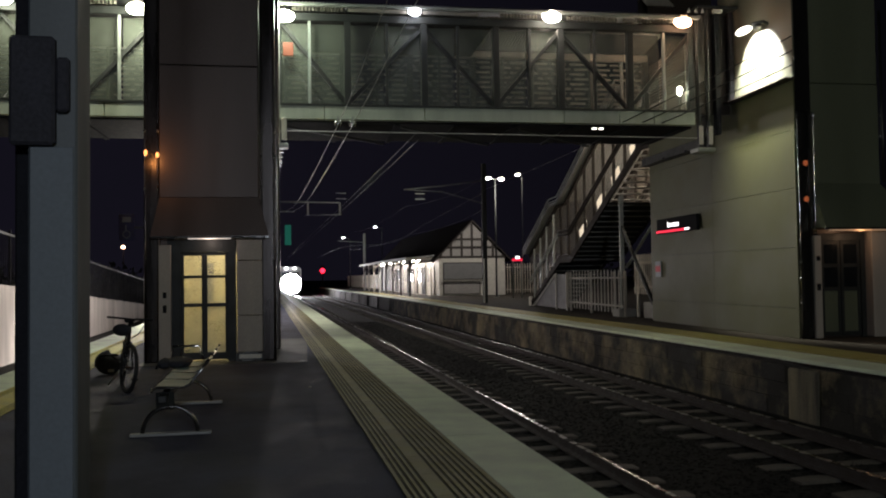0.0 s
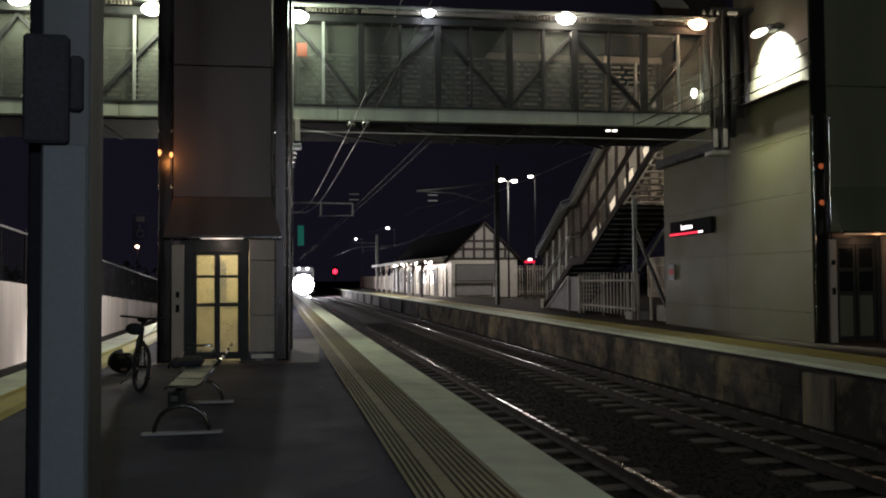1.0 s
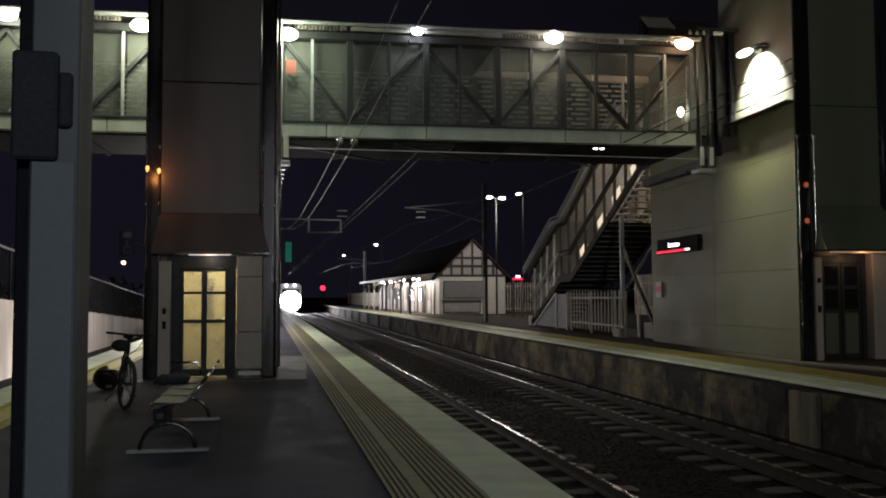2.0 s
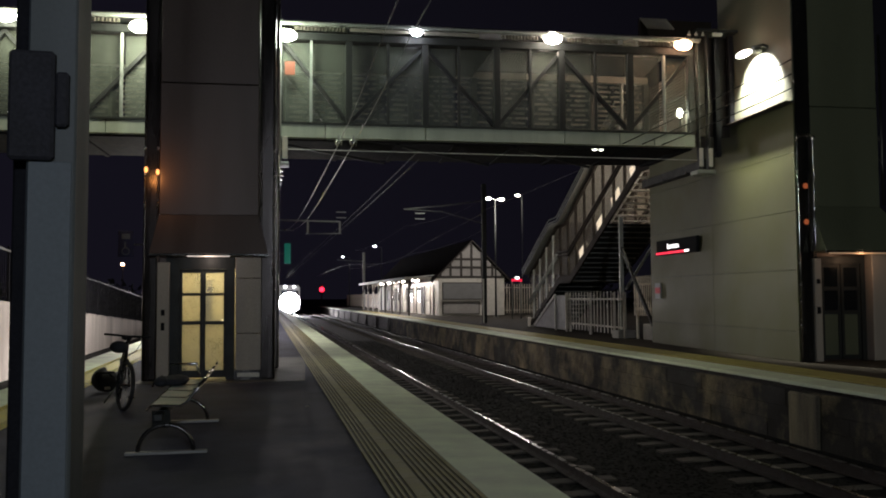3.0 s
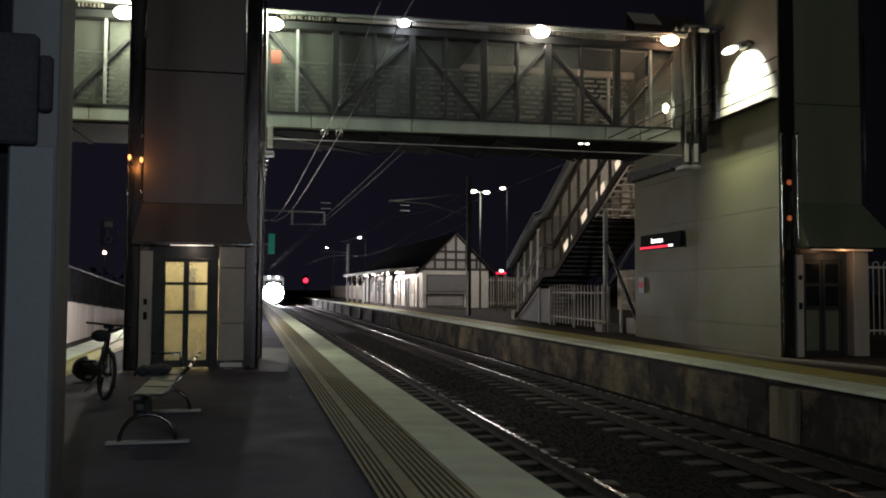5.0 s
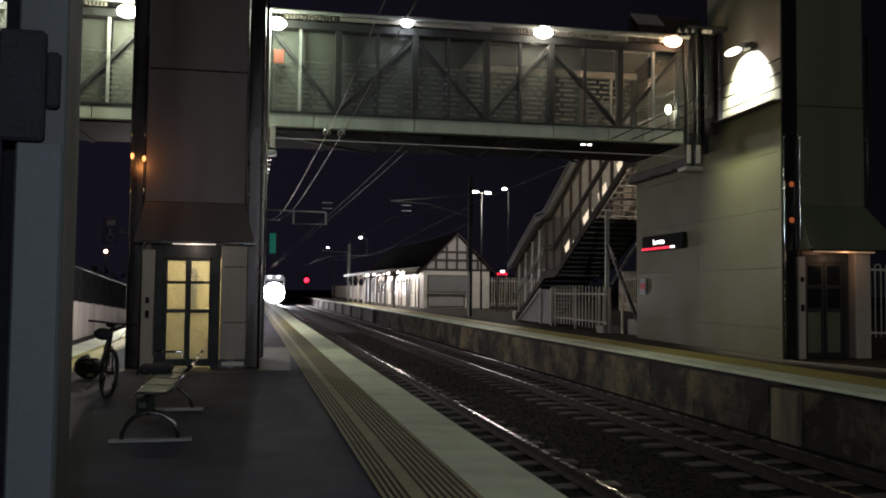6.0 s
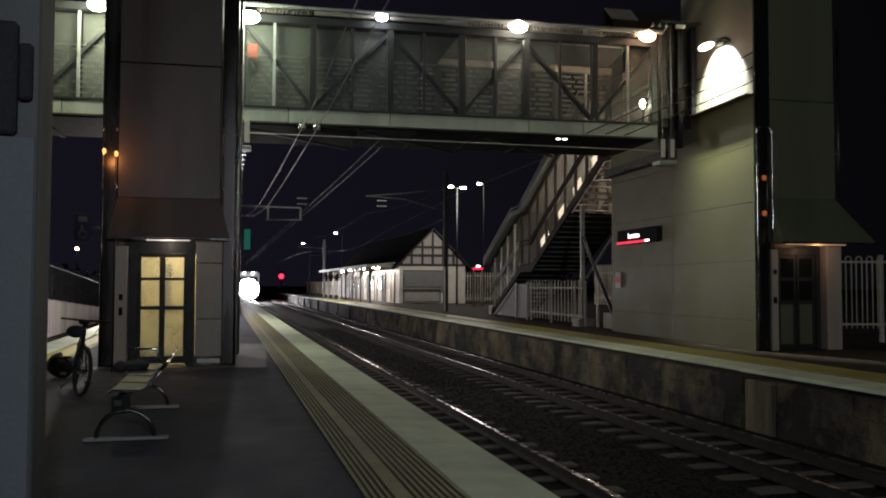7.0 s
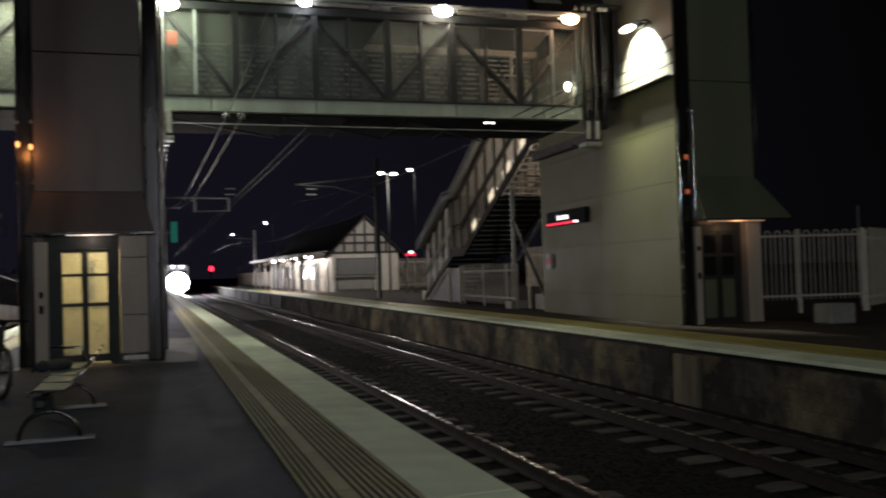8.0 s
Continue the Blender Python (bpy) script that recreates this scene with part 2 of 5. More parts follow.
def beam(bm, a, b, w, h, up=(0, 0, 1)):
    """A square bar from a to b."""
    a, b = Vector(a), Vector(b)
    d = (b - a).normalized()
    s = d.cross(Vector(up))
    if s.length < 1e-4:
        s = d.cross(Vector((1, 0, 0)))
    s.normalize()
    t = s.cross(d)
    vs = [bm.verts.new(p + s * (i * w / 2) + t * (j * h / 2)) for p in (a, b) for i, j in ((-1, -1), (1, -1), (1, 1), (-1, 1))]
    for f in ((3, 2, 1, 0), (4, 5, 6, 7), (0, 1, 5, 4), (1, 2, 6, 5), (2, 3, 7, 6), (3, 0, 4, 7)):
        bm.faces.new([vs[i] for i in f])
    return bm


def tube(bm, pts, r, n=8, taper=None):
    pts = [Vector(p) for p in pts]
    rings = []
    side = None
    for i, p in enumerate(pts):
        d = (pts[min(i + 1, len(pts) - 1)] - pts[max(i - 1, 0)]).normalized()
        if side is None:
            side = d.cross(Vector((0, 0, 1)))
            if side.length < 1e-3:
                side = d.cross(Vector((1, 0, 0)))
        side = (side - d * side.dot(d)).normalized()
        t = d.cross(side)
        rr = r if taper is None else r + (taper - r) * i / (len(pts) - 1)
        rings.append([bm.verts.new(p + side * (rr * math.cos(a)) + t * (rr * math.sin(a))) for a in (2 * math.pi * k / n for k in range(n))])
    for a, b in zip(rings, rings[1:]):
        for k in range(n):
            f = bm.faces.new((a[k], a[(k + 1) % n], b[(k + 1) % n], b[k]))
            f.smooth = True
    bm.faces.new(rings[0][::-1])
    bm.faces.new(rings[-1])
    return bm


def ball(bm, at, rx, ry, rz, seg=16):
    m = Matrix.Translation(at) @ Matrix.Diagonal((rx, ry, rz, 1))
    r = bmesh.ops.create_uvsphere(bm, u_segments=seg, v_segments=seg // 2 + 2, radius=1, matrix=m)
    for v in r["verts"]:
        for f in v.link_faces:
            f.smooth = True
    return bm


def disc(bm, at, r, depth, axis="y", seg=24, r2=None):
    m = Matrix.Translation(at)
    if axis == "y":
        m = m @ pose(0, 0, 0, 90)
    elif axis == "x":
        m = m @ pose(0, 0, 0, 0, 90)
    bmesh.ops.create_cone(bm, cap_ends=True, segments=seg, radius1=r, radius2=r if r2 is None else r2, depth=depth, matrix=m)
    return bm


def prism(bm, outline, lo, hi, axis="y"):
    """An outline extruded along an axis: (x, z) along y, (y, z) along x."""
    def at(p, d):
        return (p[0], d, p[1]) if axis == "y" else (d, p[0], p[1])
    a = [bm.verts.new(at(p, lo)) for p in outline]
    b = [bm.verts.new(at(p, hi)) for p in outline]
    k = len(outline)
    bm.faces.new(a)
    bm.faces.new(b[::-1])
    for i in range(k):
        bm.faces.new((a[i], b[i], b[(i + 1) % k], a[(i + 1) % k]))
    bmesh.ops.recalc_face_normals(bm, faces=list(bm.faces))
    return bm


def mesh_of(name, bm, mat):
    me = bpy.data.meshes.new(name)
    bm.normal_update()
    bm.to_mesh(me)
    bm.free()
    me.materials.append(mat)
    return me


def part(name, bm, mat, parent=None, label=""):
    me = bm if isinstance(bm, bpy.types.Mesh) else mesh_of(name, bm, mat)
    ob = new(name, me)
    ob.parent = parent
    return tagged(ob, label)


def thing(name, label, category, group="", kind="", m=None):
    ob = new(name)
    ob.empty_display_size = 0.1
    if m is not None:
        ob.matrix_world = m
    return tagged(ob, label, category, group, kind)


def structure(name, bm, mat, label, category, m=None):
    ob = part(name, bm, mat)
    if m is not None:
        ob.matrix_world = m
    return tagged(ob, label, category, "", "structure")


# ---- ground, platforms ----


def bend(y):
    """The line swings slightly towards the island side far out."""
    return -0.00008 * max(0.0, y - 60) ** 2


STEPS = [-14, 20, 60, 70, 80, 90, 100, 110, 120, 130, 140, 150, 160, 175, 190, 210, 240]


def sweep(*outlines, last=240):
    """Closed (x, z) outlines carried along the line."""
    bm = bmesh.new()
    for o in outlines:
        rings = [[bm.verts.new((x + bend(y), y, z)) for x, z in o] for y in STEPS if y <= last]
        k = len(o)
        for a, b in zip(rings, rings[1:]):
            for i in range(k):
                bm.faces.new((a[i], b[i], b[(i + 1) % k], a[(i + 1) % k]))
        bm.faces.new(rings[0])
        bm.faces.new(rings[-1][::-1])
    bmesh.ops.recalc_face_normals(bm, faces=list(bm.faces))
    return bm


def rect(x0, x1, z0, z1):
    return [(x0, z0), (x1, z0), (x1, z1), (x0, z1)]


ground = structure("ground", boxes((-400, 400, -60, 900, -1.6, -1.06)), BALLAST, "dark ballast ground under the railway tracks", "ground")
EDGE, FAR, LEFT = 2.09, 8.36, -3.95          # platform edges
RAIL_Z = -0.8

platform_island = structure("platform_island", sweep(rect(LEFT + 0.12, EDGE - 0.12, -1.2, -0.004), last=110), ASPHALT, "dark asphalt island platform with painted edges", "platform")
part("platform_wall", sweep(rect(EDGE - 0.119, EDGE - 0.05, -1.2, -0.16), rect(LEFT + 0.05, LEFT + 0.119, -1.2, -0.16), last=110), FACING, platform_island, "stained masonry platform facing")
platform_far = structure("platform_far", sweep(rect(FAR + 0.15, 60, -1.2, -0.004), last=130), ASPHALT_WARM, "asphalt side platform across the tracks", "platform")
part("platform_wall", sweep(rect(FAR + 0.12, FAR + 0.149, -1.2, -0.051), last=130), FACING, platform_far, "dark stained platform facing wall")

# added ribs for upright reflections on the far facing, then a buttress
for k in range(8):
    y = 58 + k * 6.5
    part("pilaster", boxes((FAR + 0.02 + bend(y), FAR + 0.079 + bend(y), y, y + 0.5, -1.2, -0.161)), FACING, platform_far)
part("buttress", boxes((FAR - 0.03, FAR + 0.079, 11.55, 12.3, -1.2, -0.161), bevel=0.03), FACING_PATCH, platform_far, "weathered rendered buttress")


def coping_run(owner, x0, x1, z0, z1, step, mat, ys, ye, name, gap=0.005):
    me = mesh_of(name, boxes((x0, x1, gap / 2, step - gap / 2, z0, z1), bevel=0.003), mat)
    y = ys
    while y < ye:
        ob = part(name, me, mat, owner)
        ob.location = (bend(y), y, 0)
        y += step
    return me


# ---- tracks ----
def rail(parent, x):
    bm = sweep([(x - 0.065, RAIL_Z - 0.15), (x + 0.065, RAIL_Z - 0.15), (x + 0.065, RAIL_Z - 0.135), (x + 0.01, RAIL_Z - 0.115), (x + 0.01, RAIL_Z - 0.04),
               (x + 0.034, RAIL_Z - 0.03), (x + 0.034, RAIL_Z - 0.006), (x - 0.034, RAIL_Z - 0.006), (x - 0.034, RAIL_Z - 0.03), (x - 0.01, RAIL_Z - 0.04),
               (x - 0.01, RAIL_Z - 0.115), (x - 0.065, RAIL_Z - 0.135)])
    r = part("rail", bm, RAIL_SIDE, parent)
    part("rail_head", sweep(rect(x - 0.033, x + 0.033, RAIL_Z - 0.0058, RAIL_Z)), RAIL_TOP, r, "polished steel rail head")


sleeper_mesh = None


def track(name, xc, label, ys):
    global sleeper_mesh
    tr = thing(name, label, "railway track", kind="structure")
    rail(tr, xc - 0.535)
    rail(tr, xc + 0.535)
    if sleeper_mesh is None:
        bm = bmesh.new()
        prism(bm, [(-1.06, -1.08), (1.06, -1.08), (1.06, -0.965), (0.8, -0.952), (0.3, -0.972), (-0.3, -0.972), (-0.8, -0.952), (-1.06, -0.965)], -0.11, 0.11)
        sleeper_mesh = mesh_of("sleeper", bm, SLEEPER)
    y, i = ys, 0
    rnd = random.Random(int(xc * 10))
    while i < 205:
        s = part("sleeper", sleeper_mesh, SLEEPER, tr)
        s.location = (xc + bend(y) + rnd.uniform(-0.02, 0.02), y, rnd.uniform(-0.012, 0.004))
        s.rotation_euler = (0, 0, rnd.uniform(-0.012, 0.012))
        y += 0.685
        i += 1
    return tr


track("track_1", 3.4, "railway track beside the island platform on concrete sleepers", -9.5)
track("track_2", 6.93, "railway track beside the side platform on concrete sleepers", -9.3)
track("track_3", -5.3, "railway track behind the island platform", -9.0)

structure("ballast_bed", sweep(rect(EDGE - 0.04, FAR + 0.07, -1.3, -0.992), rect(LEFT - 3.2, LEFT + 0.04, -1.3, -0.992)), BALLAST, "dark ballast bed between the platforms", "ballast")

# loose stones between the rails
rng_np = np.random.default_rng(4)
N = 30000
ys = 3.5 + rng_np.random(N) ** 1.6 * 42
xs = rng_np.uniform(2.2, 8.25, N)
r_ = rng_np.uniform(0.016, 0.034, N)
base = np.array([(1, 0, 0), (-1, 0, 0), (0, 1, 0), (0, -1, 0), (0, 0, 0.4), (0, 0, -0.4)], float)
tri = np.array([(0, 2, 4), (2, 1, 4), (1, 3, 4), (3, 0, 4), (2, 0, 5), (1, 2, 5), (3, 1, 5), (0, 3, 5)])
ang = rng_np.uniform(0, 6.28, N)
jit = rng_np.uniform(0.7, 1.3, (N, 6, 3)) * base
ca, sa = np.cos(ang)[:, None], np.sin(ang)[:, None]
vx = jit[:, :, 0] * ca - jit[:, :, 1] * sa
vy = jit[:, :, 0] * sa + jit[:, :, 1] * ca
vv = np.stack([vx * r_[:, None] + xs[:, None], vy * r_[:, None] + ys[:, None], jit[:, :, 2] * r_[:, None] - 0.99], 2).reshape(-1, 3)
ff = (tri[None] + (np.arange(N) * 6)[:, None, None]).reshape(-1, 3)
me = bpy.data.meshes.new("loose_ballast")
me.from_pydata(vv.tolist(), [], ff.tolist())
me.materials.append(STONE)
tagged(new("loose_ballast", me), "loose dark ballast stones between the tracks", "ballast", "", "stuff")


# ---- footbridge ----
bridge = thing("footbridge", "steel truss footbridge with mesh screens over the tracks", "footbridge", m=G)
ZB, ZC, ZT, ZR = 4.88, 5.2, 7.06, 7.33
W_ = 2.9
SPANS = ((-6.9, -2.05), (0.29, 9.92))
part("deck", boxes((-6.9, 9.92, 0.25, W_ - 0.25, 4.9, 5.1)), CONCRETE, bridge, "concrete walkway deck")
for v in (0.0, W_ - 0.2):
    me_a, me_b = [], []
    for a, b in ((-6.9, -4.6), (-4.59, -3.31), (-3.3, 0.28), (0.29, 1.28), (1.29, 3.5), (3.51, 6.72), (6.73, 8.05), (8.06, 8.9), (8.91, 9.92)):
        part("chord_panel", boxes((a, b - 0.008, v, v + 0.2, ZB, ZC - 0.03), bevel=0.006), CHORD, bridge)
    part("chord_cap", boxes((-6.9, 9.92, v - 0.02, v + 0.22, ZC - 0.028, ZC + 0.02)), DARK_STEEL, bridge)
    part("top_chord", boxes((-6.9, 9.92, v + 0.02, v + 0.18, ZT, ZR - 0.1), bevel=0.01), DARK_STEEL if v == 0.0 else SLAT, bridge)
# sheet and beams are black to put the deck's underside shade into colour
part("soffit", boxes((-6.9, 9.92, 0.201, W_ - 0.201, 4.84, 4.898)), BLACK, bridge, "soffit sheet, black for the shade under the deck")
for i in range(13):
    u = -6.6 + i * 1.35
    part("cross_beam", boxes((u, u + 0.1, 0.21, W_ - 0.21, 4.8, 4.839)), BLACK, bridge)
for a, b in ((0, 2.6), (2.7, 5.3), (5.4, 8.0)):
    part("brace", beam(bmesh.new(), (a + 0.3, 0.25, 4.77), (b + 0.2, W_ - 0.25, 4.77), 0.06, 0.05), DARK_STEEL, bridge)
MAIN = (1.8, 3.51, 5.16, 6.69, 8.36, 9.86)
THIN = (0.32, 0.97, 2.67, 4.28, 5.95, 7.51, 9.2)
LEFT_MAIN, LEFT_THIN = (-2.25, -5.0, -6.7), (-3.02, -3.85)
for v in (0.06, W_ - 0.16):
    for u in MAIN + LEFT_MAIN:
        part("post", boxes((u - 0.075, u + 0.075, v - 0.03, v + 0.11, ZC + 0.02, ZT), bevel=0.008), DARK_STEEL, bridge)
    for u in THIN + LEFT_THIN:
        # the lit mullions get pale steel, all others dark
        part("mullion", boxes((u - 0.03, u + 0.03, v, v + 0.08, ZC + 0.02, ZT), bevel=0.005), STEEL if u in (0.97, 9.2, -3.02) else DARK_STEEL, bridge)
    tops, lows = (0.35, 3.51, 6.69, 9.86), (1.8, 5.16, 8.36)
    for i, u in enumerate(lows):
        for t in (tops[i], tops[i + 1]):
            part("diagonal", beam(bmesh.new(), (t, v + 0.16, ZT - 0.02), (u, v + 0.16, ZC + 0.05), 0.075, 0.11, (0, 1, 0)), DARK_STEEL, bridge)
    for t, u in ((-2.25, -3.85), (-5.4, -3.85), (-5.4, -6.7)):
        part("diagonal", beam(bmesh.new(), (t, v + 0.16, ZT - 0.02), (u, v + 0.16, ZC + 0.05), 0.075, 0.11, (0, 1, 0)), DARK_STEEL, bridge)
posts = sorted(MAIN + THIN)
for a, b in list(zip(posts, posts[1:])) + [(-3.02, -2.25), (-3.85, -3.02), (-5.0, -3.85), (-6.7, -5.0)]:
    part("mesh_screen", boxes((a + 0.035, b - 0.035, 0.3, 0.306, ZC + 0.021, ZT - 0.001)), MESH, bridge, "fine perforated screen")
# louvred back wall
back = [(-6.7, -5.0), (-5.0, -3.85), (-3.85, -2.25), (0.32, 1.8), (1.8, 3.51), (3.51, 5.16), (5.16, 6.69), (6.69, 8.36), (8.36, 9.86)]
def louvres(a, b):
    """Short staggered slats of one bay, as boxes along the back wall."""
    n = 3
    step = (b - a - 0.16) / n
    for k in range(14):
        for j in range(n):
            u = a + 0.08 + (j + (0.06 if k % 2 else 0.3)) * step
            yield u, min(u + step * 0.8, b - 0.06), 5.29 + k * 0.13


for a, b in back:
    bank = bmesh.new() if a < 0 else None
    for u0, u1, z in louvres(a, b):
        if bank is not None:
            box(bank, u0, u1, W_ - 0.02, W_ - 0.005, z - 0.026, z + 0.026)
        else:
            part("louvre", boxes((u0, u1, W_ - 0.02, W_ - 0.005, z - 0.026, z + 0.026)), SLAT, bridge)
    if bank is not None:
        part("louvre_bank", bank, SLAT, bridge)
# corrugated roof
def corrugated(u0, u1, v0, v1, z, pitch=0.076, amp=0.018, slope=0.0):
    bm = bmesh.new()
    k = int((u1 - u0) / pitch * 2)
    row = []
    for i in range(k + 1):
        u = u0 + (u1 - u0) * i / k
        dz = amp if i % 2 else -amp
        row.append((bm.verts.new((u, v0, z + dz)), bm.verts.new((u, v1, z + dz + slope))))
    for (a, b), (c, d) in zip(row, row[1:]):
        bm.faces.new((a, c, d, b))
    bmesh.ops.solidify(bm, geom=list(bm.faces), thickness=0.004)
    return bm


# added dark sheet that hides the over-bright roof underside
part("roof_shade_sheet", boxes((-6.88, 5.1, 0.2, W_ - 0.21, ZT + 0.01, ZT + 0.03)), STAIR_DARK, bridge, "added dark sheet shading the roof underside")
part("roof_sheet", corrugated(-6.9, 10.0, -0.25, W_ / 2, ZR + 0.06, slope=0.25), ROOFING, bridge, "corrugated metal roof sheet")
part("roof_sheet", corrugated(-6.9, 10.0, W_ / 2 + 0.004, W_ + 0.3, ZR + 0.31, slope=-0.25), ROOFING, bridge, "corrugated metal roof sheet")
part("gutter", boxes((-6.9, 9.95, -0.3, -0.2, ZR - 0.03, ZR + 0.03), bevel=0.01), STEEL, bridge)
for a, b, ribbed in ((0.6, 1.75, True), (1.8, 3.1, False), (3.45, 4.7, False), (5.2, 6.1, True), (6.75, 8.0, True), (8.1, 8.4, False), (8.45, 9.3, True), (-4.9, -3.0, True)):
    bm = bmesh.new()
    if ribbed:
        row = []
        for i in range(int((b - a) / 0.019)):
            v = -0.2 + (0.03 if i // 2 % 2 else 0.0)
            row.append((bm.verts.new((a + i * 0.019, v, 7.2)), bm.verts.new((a + i * 0.019, v, 7.29))))
        for (p, q), (r, t) in zip(row, row[1:]):
            bm.faces.new((p, r, t, q))
        bmesh.ops.solidify(bm, geom=list(bm.faces), thickness=0.004)
    else:
        box(bm, a, b, -0.2, -0.18, 7.21, 7.285)
    part("fascia_strip", bm, SLAT, bridge, "ribbed fascia strip under the gutter" if ribbed else "pale fascia strip")
bm = bmesh.new()
row = []
for i in range(29):
    z = 5.86 + i * 0.038
    du = 0.014 if i % 2 else -0.014
    row.append((bm.verts.new((9.93 + du, 0.24, z)), bm.verts.new((9.93 + du, W_ - 0.22, z))))
for (a, b), (c, d) in zip(row, row[1:]):
    bm.faces.new((a, b, d, c))
bmesh.ops.solidify(bm, geom=list(bm.faces), thickness=0.004)
part("end_sheet", bm, SLAT, bridge, "ribbed sheet closing the end of the walkway")
part("end_panel", boxes((9.915, 9.945, 0.24, W_ - 0.22, 5.22, 5.83)), SLAT, bridge)
part("end_rail", tube(bmesh.new(), [(9.86, 0.3, 6.22), (9.86, W_ - 0.3, 6.22)], 0.022), STEEL, bridge)
# white instead of roofing colour stands for lamp light on these ribs
part("raised_roof", corrugated(9.0, 9.68, 0.5, 1.0, 7.84, slope=0.42), WHITE_WALL, bridge, "raised corrugated roof piece above the bridge end")
part("roof_upstand", boxes((9.0, 10.9, 1.02, 1.1, 7.5, 8.24)), STAIR_DARK, bridge)
part("roof_upstand", boxes((9.1, 9.6, 0.7, 0.76, 7.4, 7.97)), STAIR_DARK, bridge)
for k in range(3):
    part("gusset", prism(bmesh.new(), [(9.62 + k * 0.17, 7.44), (9.7 + k * 0.17, 7.44), (9.66 + k * 0.17, 7.54)], -0.34, -0.31), STEEL, bridge)

for u, z, mat, col, w in ((-5.25, 7.22, LAMP_GREEN, (0.95, 1.0, 0.72), 60), (-2.6, 7.11, LAMP_GREEN, (0.95, 1.0, 0.72), 130), (0.44, 7.06, LAMP_GREEN, GREENISH, 110), (3.27, 7.25, LAMP_COOL, COOL, 12),
                          (6.4, 7.25, LAMP_WARM, (1, 0.88, 0.7), 70), (9.55, 7.24, LAMP_AMBER, (1, 0.7, 0.45), 50)):
    lamp = thing("bridge_lamp", "glowing bulkhead lamp under the footbridge roof edge", "lamp", "lamps along the footbridge", m=G @ Matrix.Translation((u, -0.2, z)))
    r = 0.19 if mat is not LAMP_COOL else 0.12
    part("globe", ball(bmesh.new(), (0, -0.03, 0), r * 1.15, 0.1, r * 0.72), mat, lamp, "glowing glass globe")
    part("bracket", boxes((-0.07, 0.07, 0.04, 0.2, -0.04, 0.1), bevel=0.01), DARK_STEEL, lamp)
    point_light("bridge_light", gp(u, -0.6, z - 0.1), w * (1.2 if u < 0 else 0.85 if u < 1 else 0.3 if u < 5 else 0.3 if u < 9 else 0.1), col, 0.3)
    point_light("bridge_inner_light", gp(min(u, 9.3), 0.5 if u < 9 else 1.5, z - 0.18), w * (0.05 if u < 0 else 0.05 if u < 1 else 0.3 if u < 5 else 0.5 if u < 9 else 0.9), col, 0.12)


# ---- island lift tower ----
lift = thing("lift_tower", "dark bronze-clad lift tower with a lit glazed door", "lift", m=G)
VF, VB = -3.75, -1.2
UL, UR = -1.57, 0.07
part("shaft_panel", boxes((UL, UR, VF, VB, 2.8, 5.06), bevel=0.01), TOWER_DARK, lift, "dark bronze cladding panel")
part("shaft_panel", boxes((UL, UR, VF + 0.01, VB, 5.075, 9.6), bevel=0.01), TOWER_DARK, lift, "dark bronze cladding panel")
bm = bmesh.new()
lo = [bm.verts.new(p) for p in ((UL - 0.13, VF - 0.14, 2.14), (UR + 0.17, VF - 0.14, 2.14), (UR + 0.17, VB, 2.14), (UL - 0.13, VB, 2.14))]
hi = [bm.verts.new(p) for p in ((UL, VF, 2.798), (UR, VF, 2.798), (UR, VB, 2.798), (UL, VB, 2.798))]
for i in range(4):
    bm.faces.new((lo[i], lo[(i + 1) % 4], hi[(i + 1) % 4], hi[i]))
bm.faces.new(lo[::-1])
bm.faces.new(hi)
part("skirt_canopy", bm, TOWER_DARK, lift, "flared metal canopy over the lift door")
part("canopy_trim", boxes((UL - 0.14, UR + 0.18, VF - 0.15, VF - 0.12, 2.105, 2.135)), STAINLESS, lift)
for a, b in ((UL - 0.27, UL - 0.02), (UR + 0.02, UR + 0.28)):
    part("corner_column", boxes((a, b, VF + 0.1, VF + 0.36, 0, 9.6), bevel=0.03), DULL_STEEL, lift, "polished stainless corner column")
    for u in (a + 0.02, b - 0.02):
        part("edge_tube", tube(bmesh.new(), [(u, VF + 0.1, z) for z in (0.0, 2.0, 4.0, 6.0, 9.6)], 0.022), DULL_STEEL, lift)
        # chrome balls placed where lamp glints sit on the column edges
        for z in (2.98, 3.52, 3.95):
            part("clamp", ball(bmesh.new(), (u, VF + 0.085, z), 0.022, 0.022, 0.045, 10), CHROME, lift)
for a, b in ((UL - 0.27, UL - 0.02), (UR + 0.02, UR + 0.28)):
    part("corner_column", boxes((a, b, VB - 0.3, VB - 0.04, 0, 9.6), bevel=0.03), DULL_STEEL, lift, "polished stainless corner column")
VD = VF + 0.12
part("side_wall", boxes((UL + 0.0, UL + 0.1, VD + 0.02, VB, 0, 2.13)), TOWER_DARK, lift)
part("side_wall", boxes((UR - 0.1, UR, VD + 0.02, VB, 0, 2.13)), TOWER_DARK, lift)
part("back_wall", boxes((UL + 0.1, UR - 0.1, VB - 0.1, VB, 0, 2.13)), LIFT_WALL, lift)
part("car_ceiling", boxes((UL + 0.101, UR - 0.101, VD + 0.15, VB - 0.1, 2.09, 2.13)), LIFT_WALL, lift)
part("car_lining", boxes((UL + 0.101, UL + 0.12, VD + 0.2, VB - 0.1, 0.05, 2.08)), LIFT_WALL, lift)
part("car_lining", boxes((UR - 0.12, UR - 0.101, VD + 0.2, VB - 0.1, 0.05, 2.08)), LIFT_WALL, lift)
part("car_handrail", tube(bmesh.new(), [(UL + 0.15, VB - 0.2, 0.95), (UR - 0.15, VB - 0.2, 0.95)], 0.02), CHROME, lift)
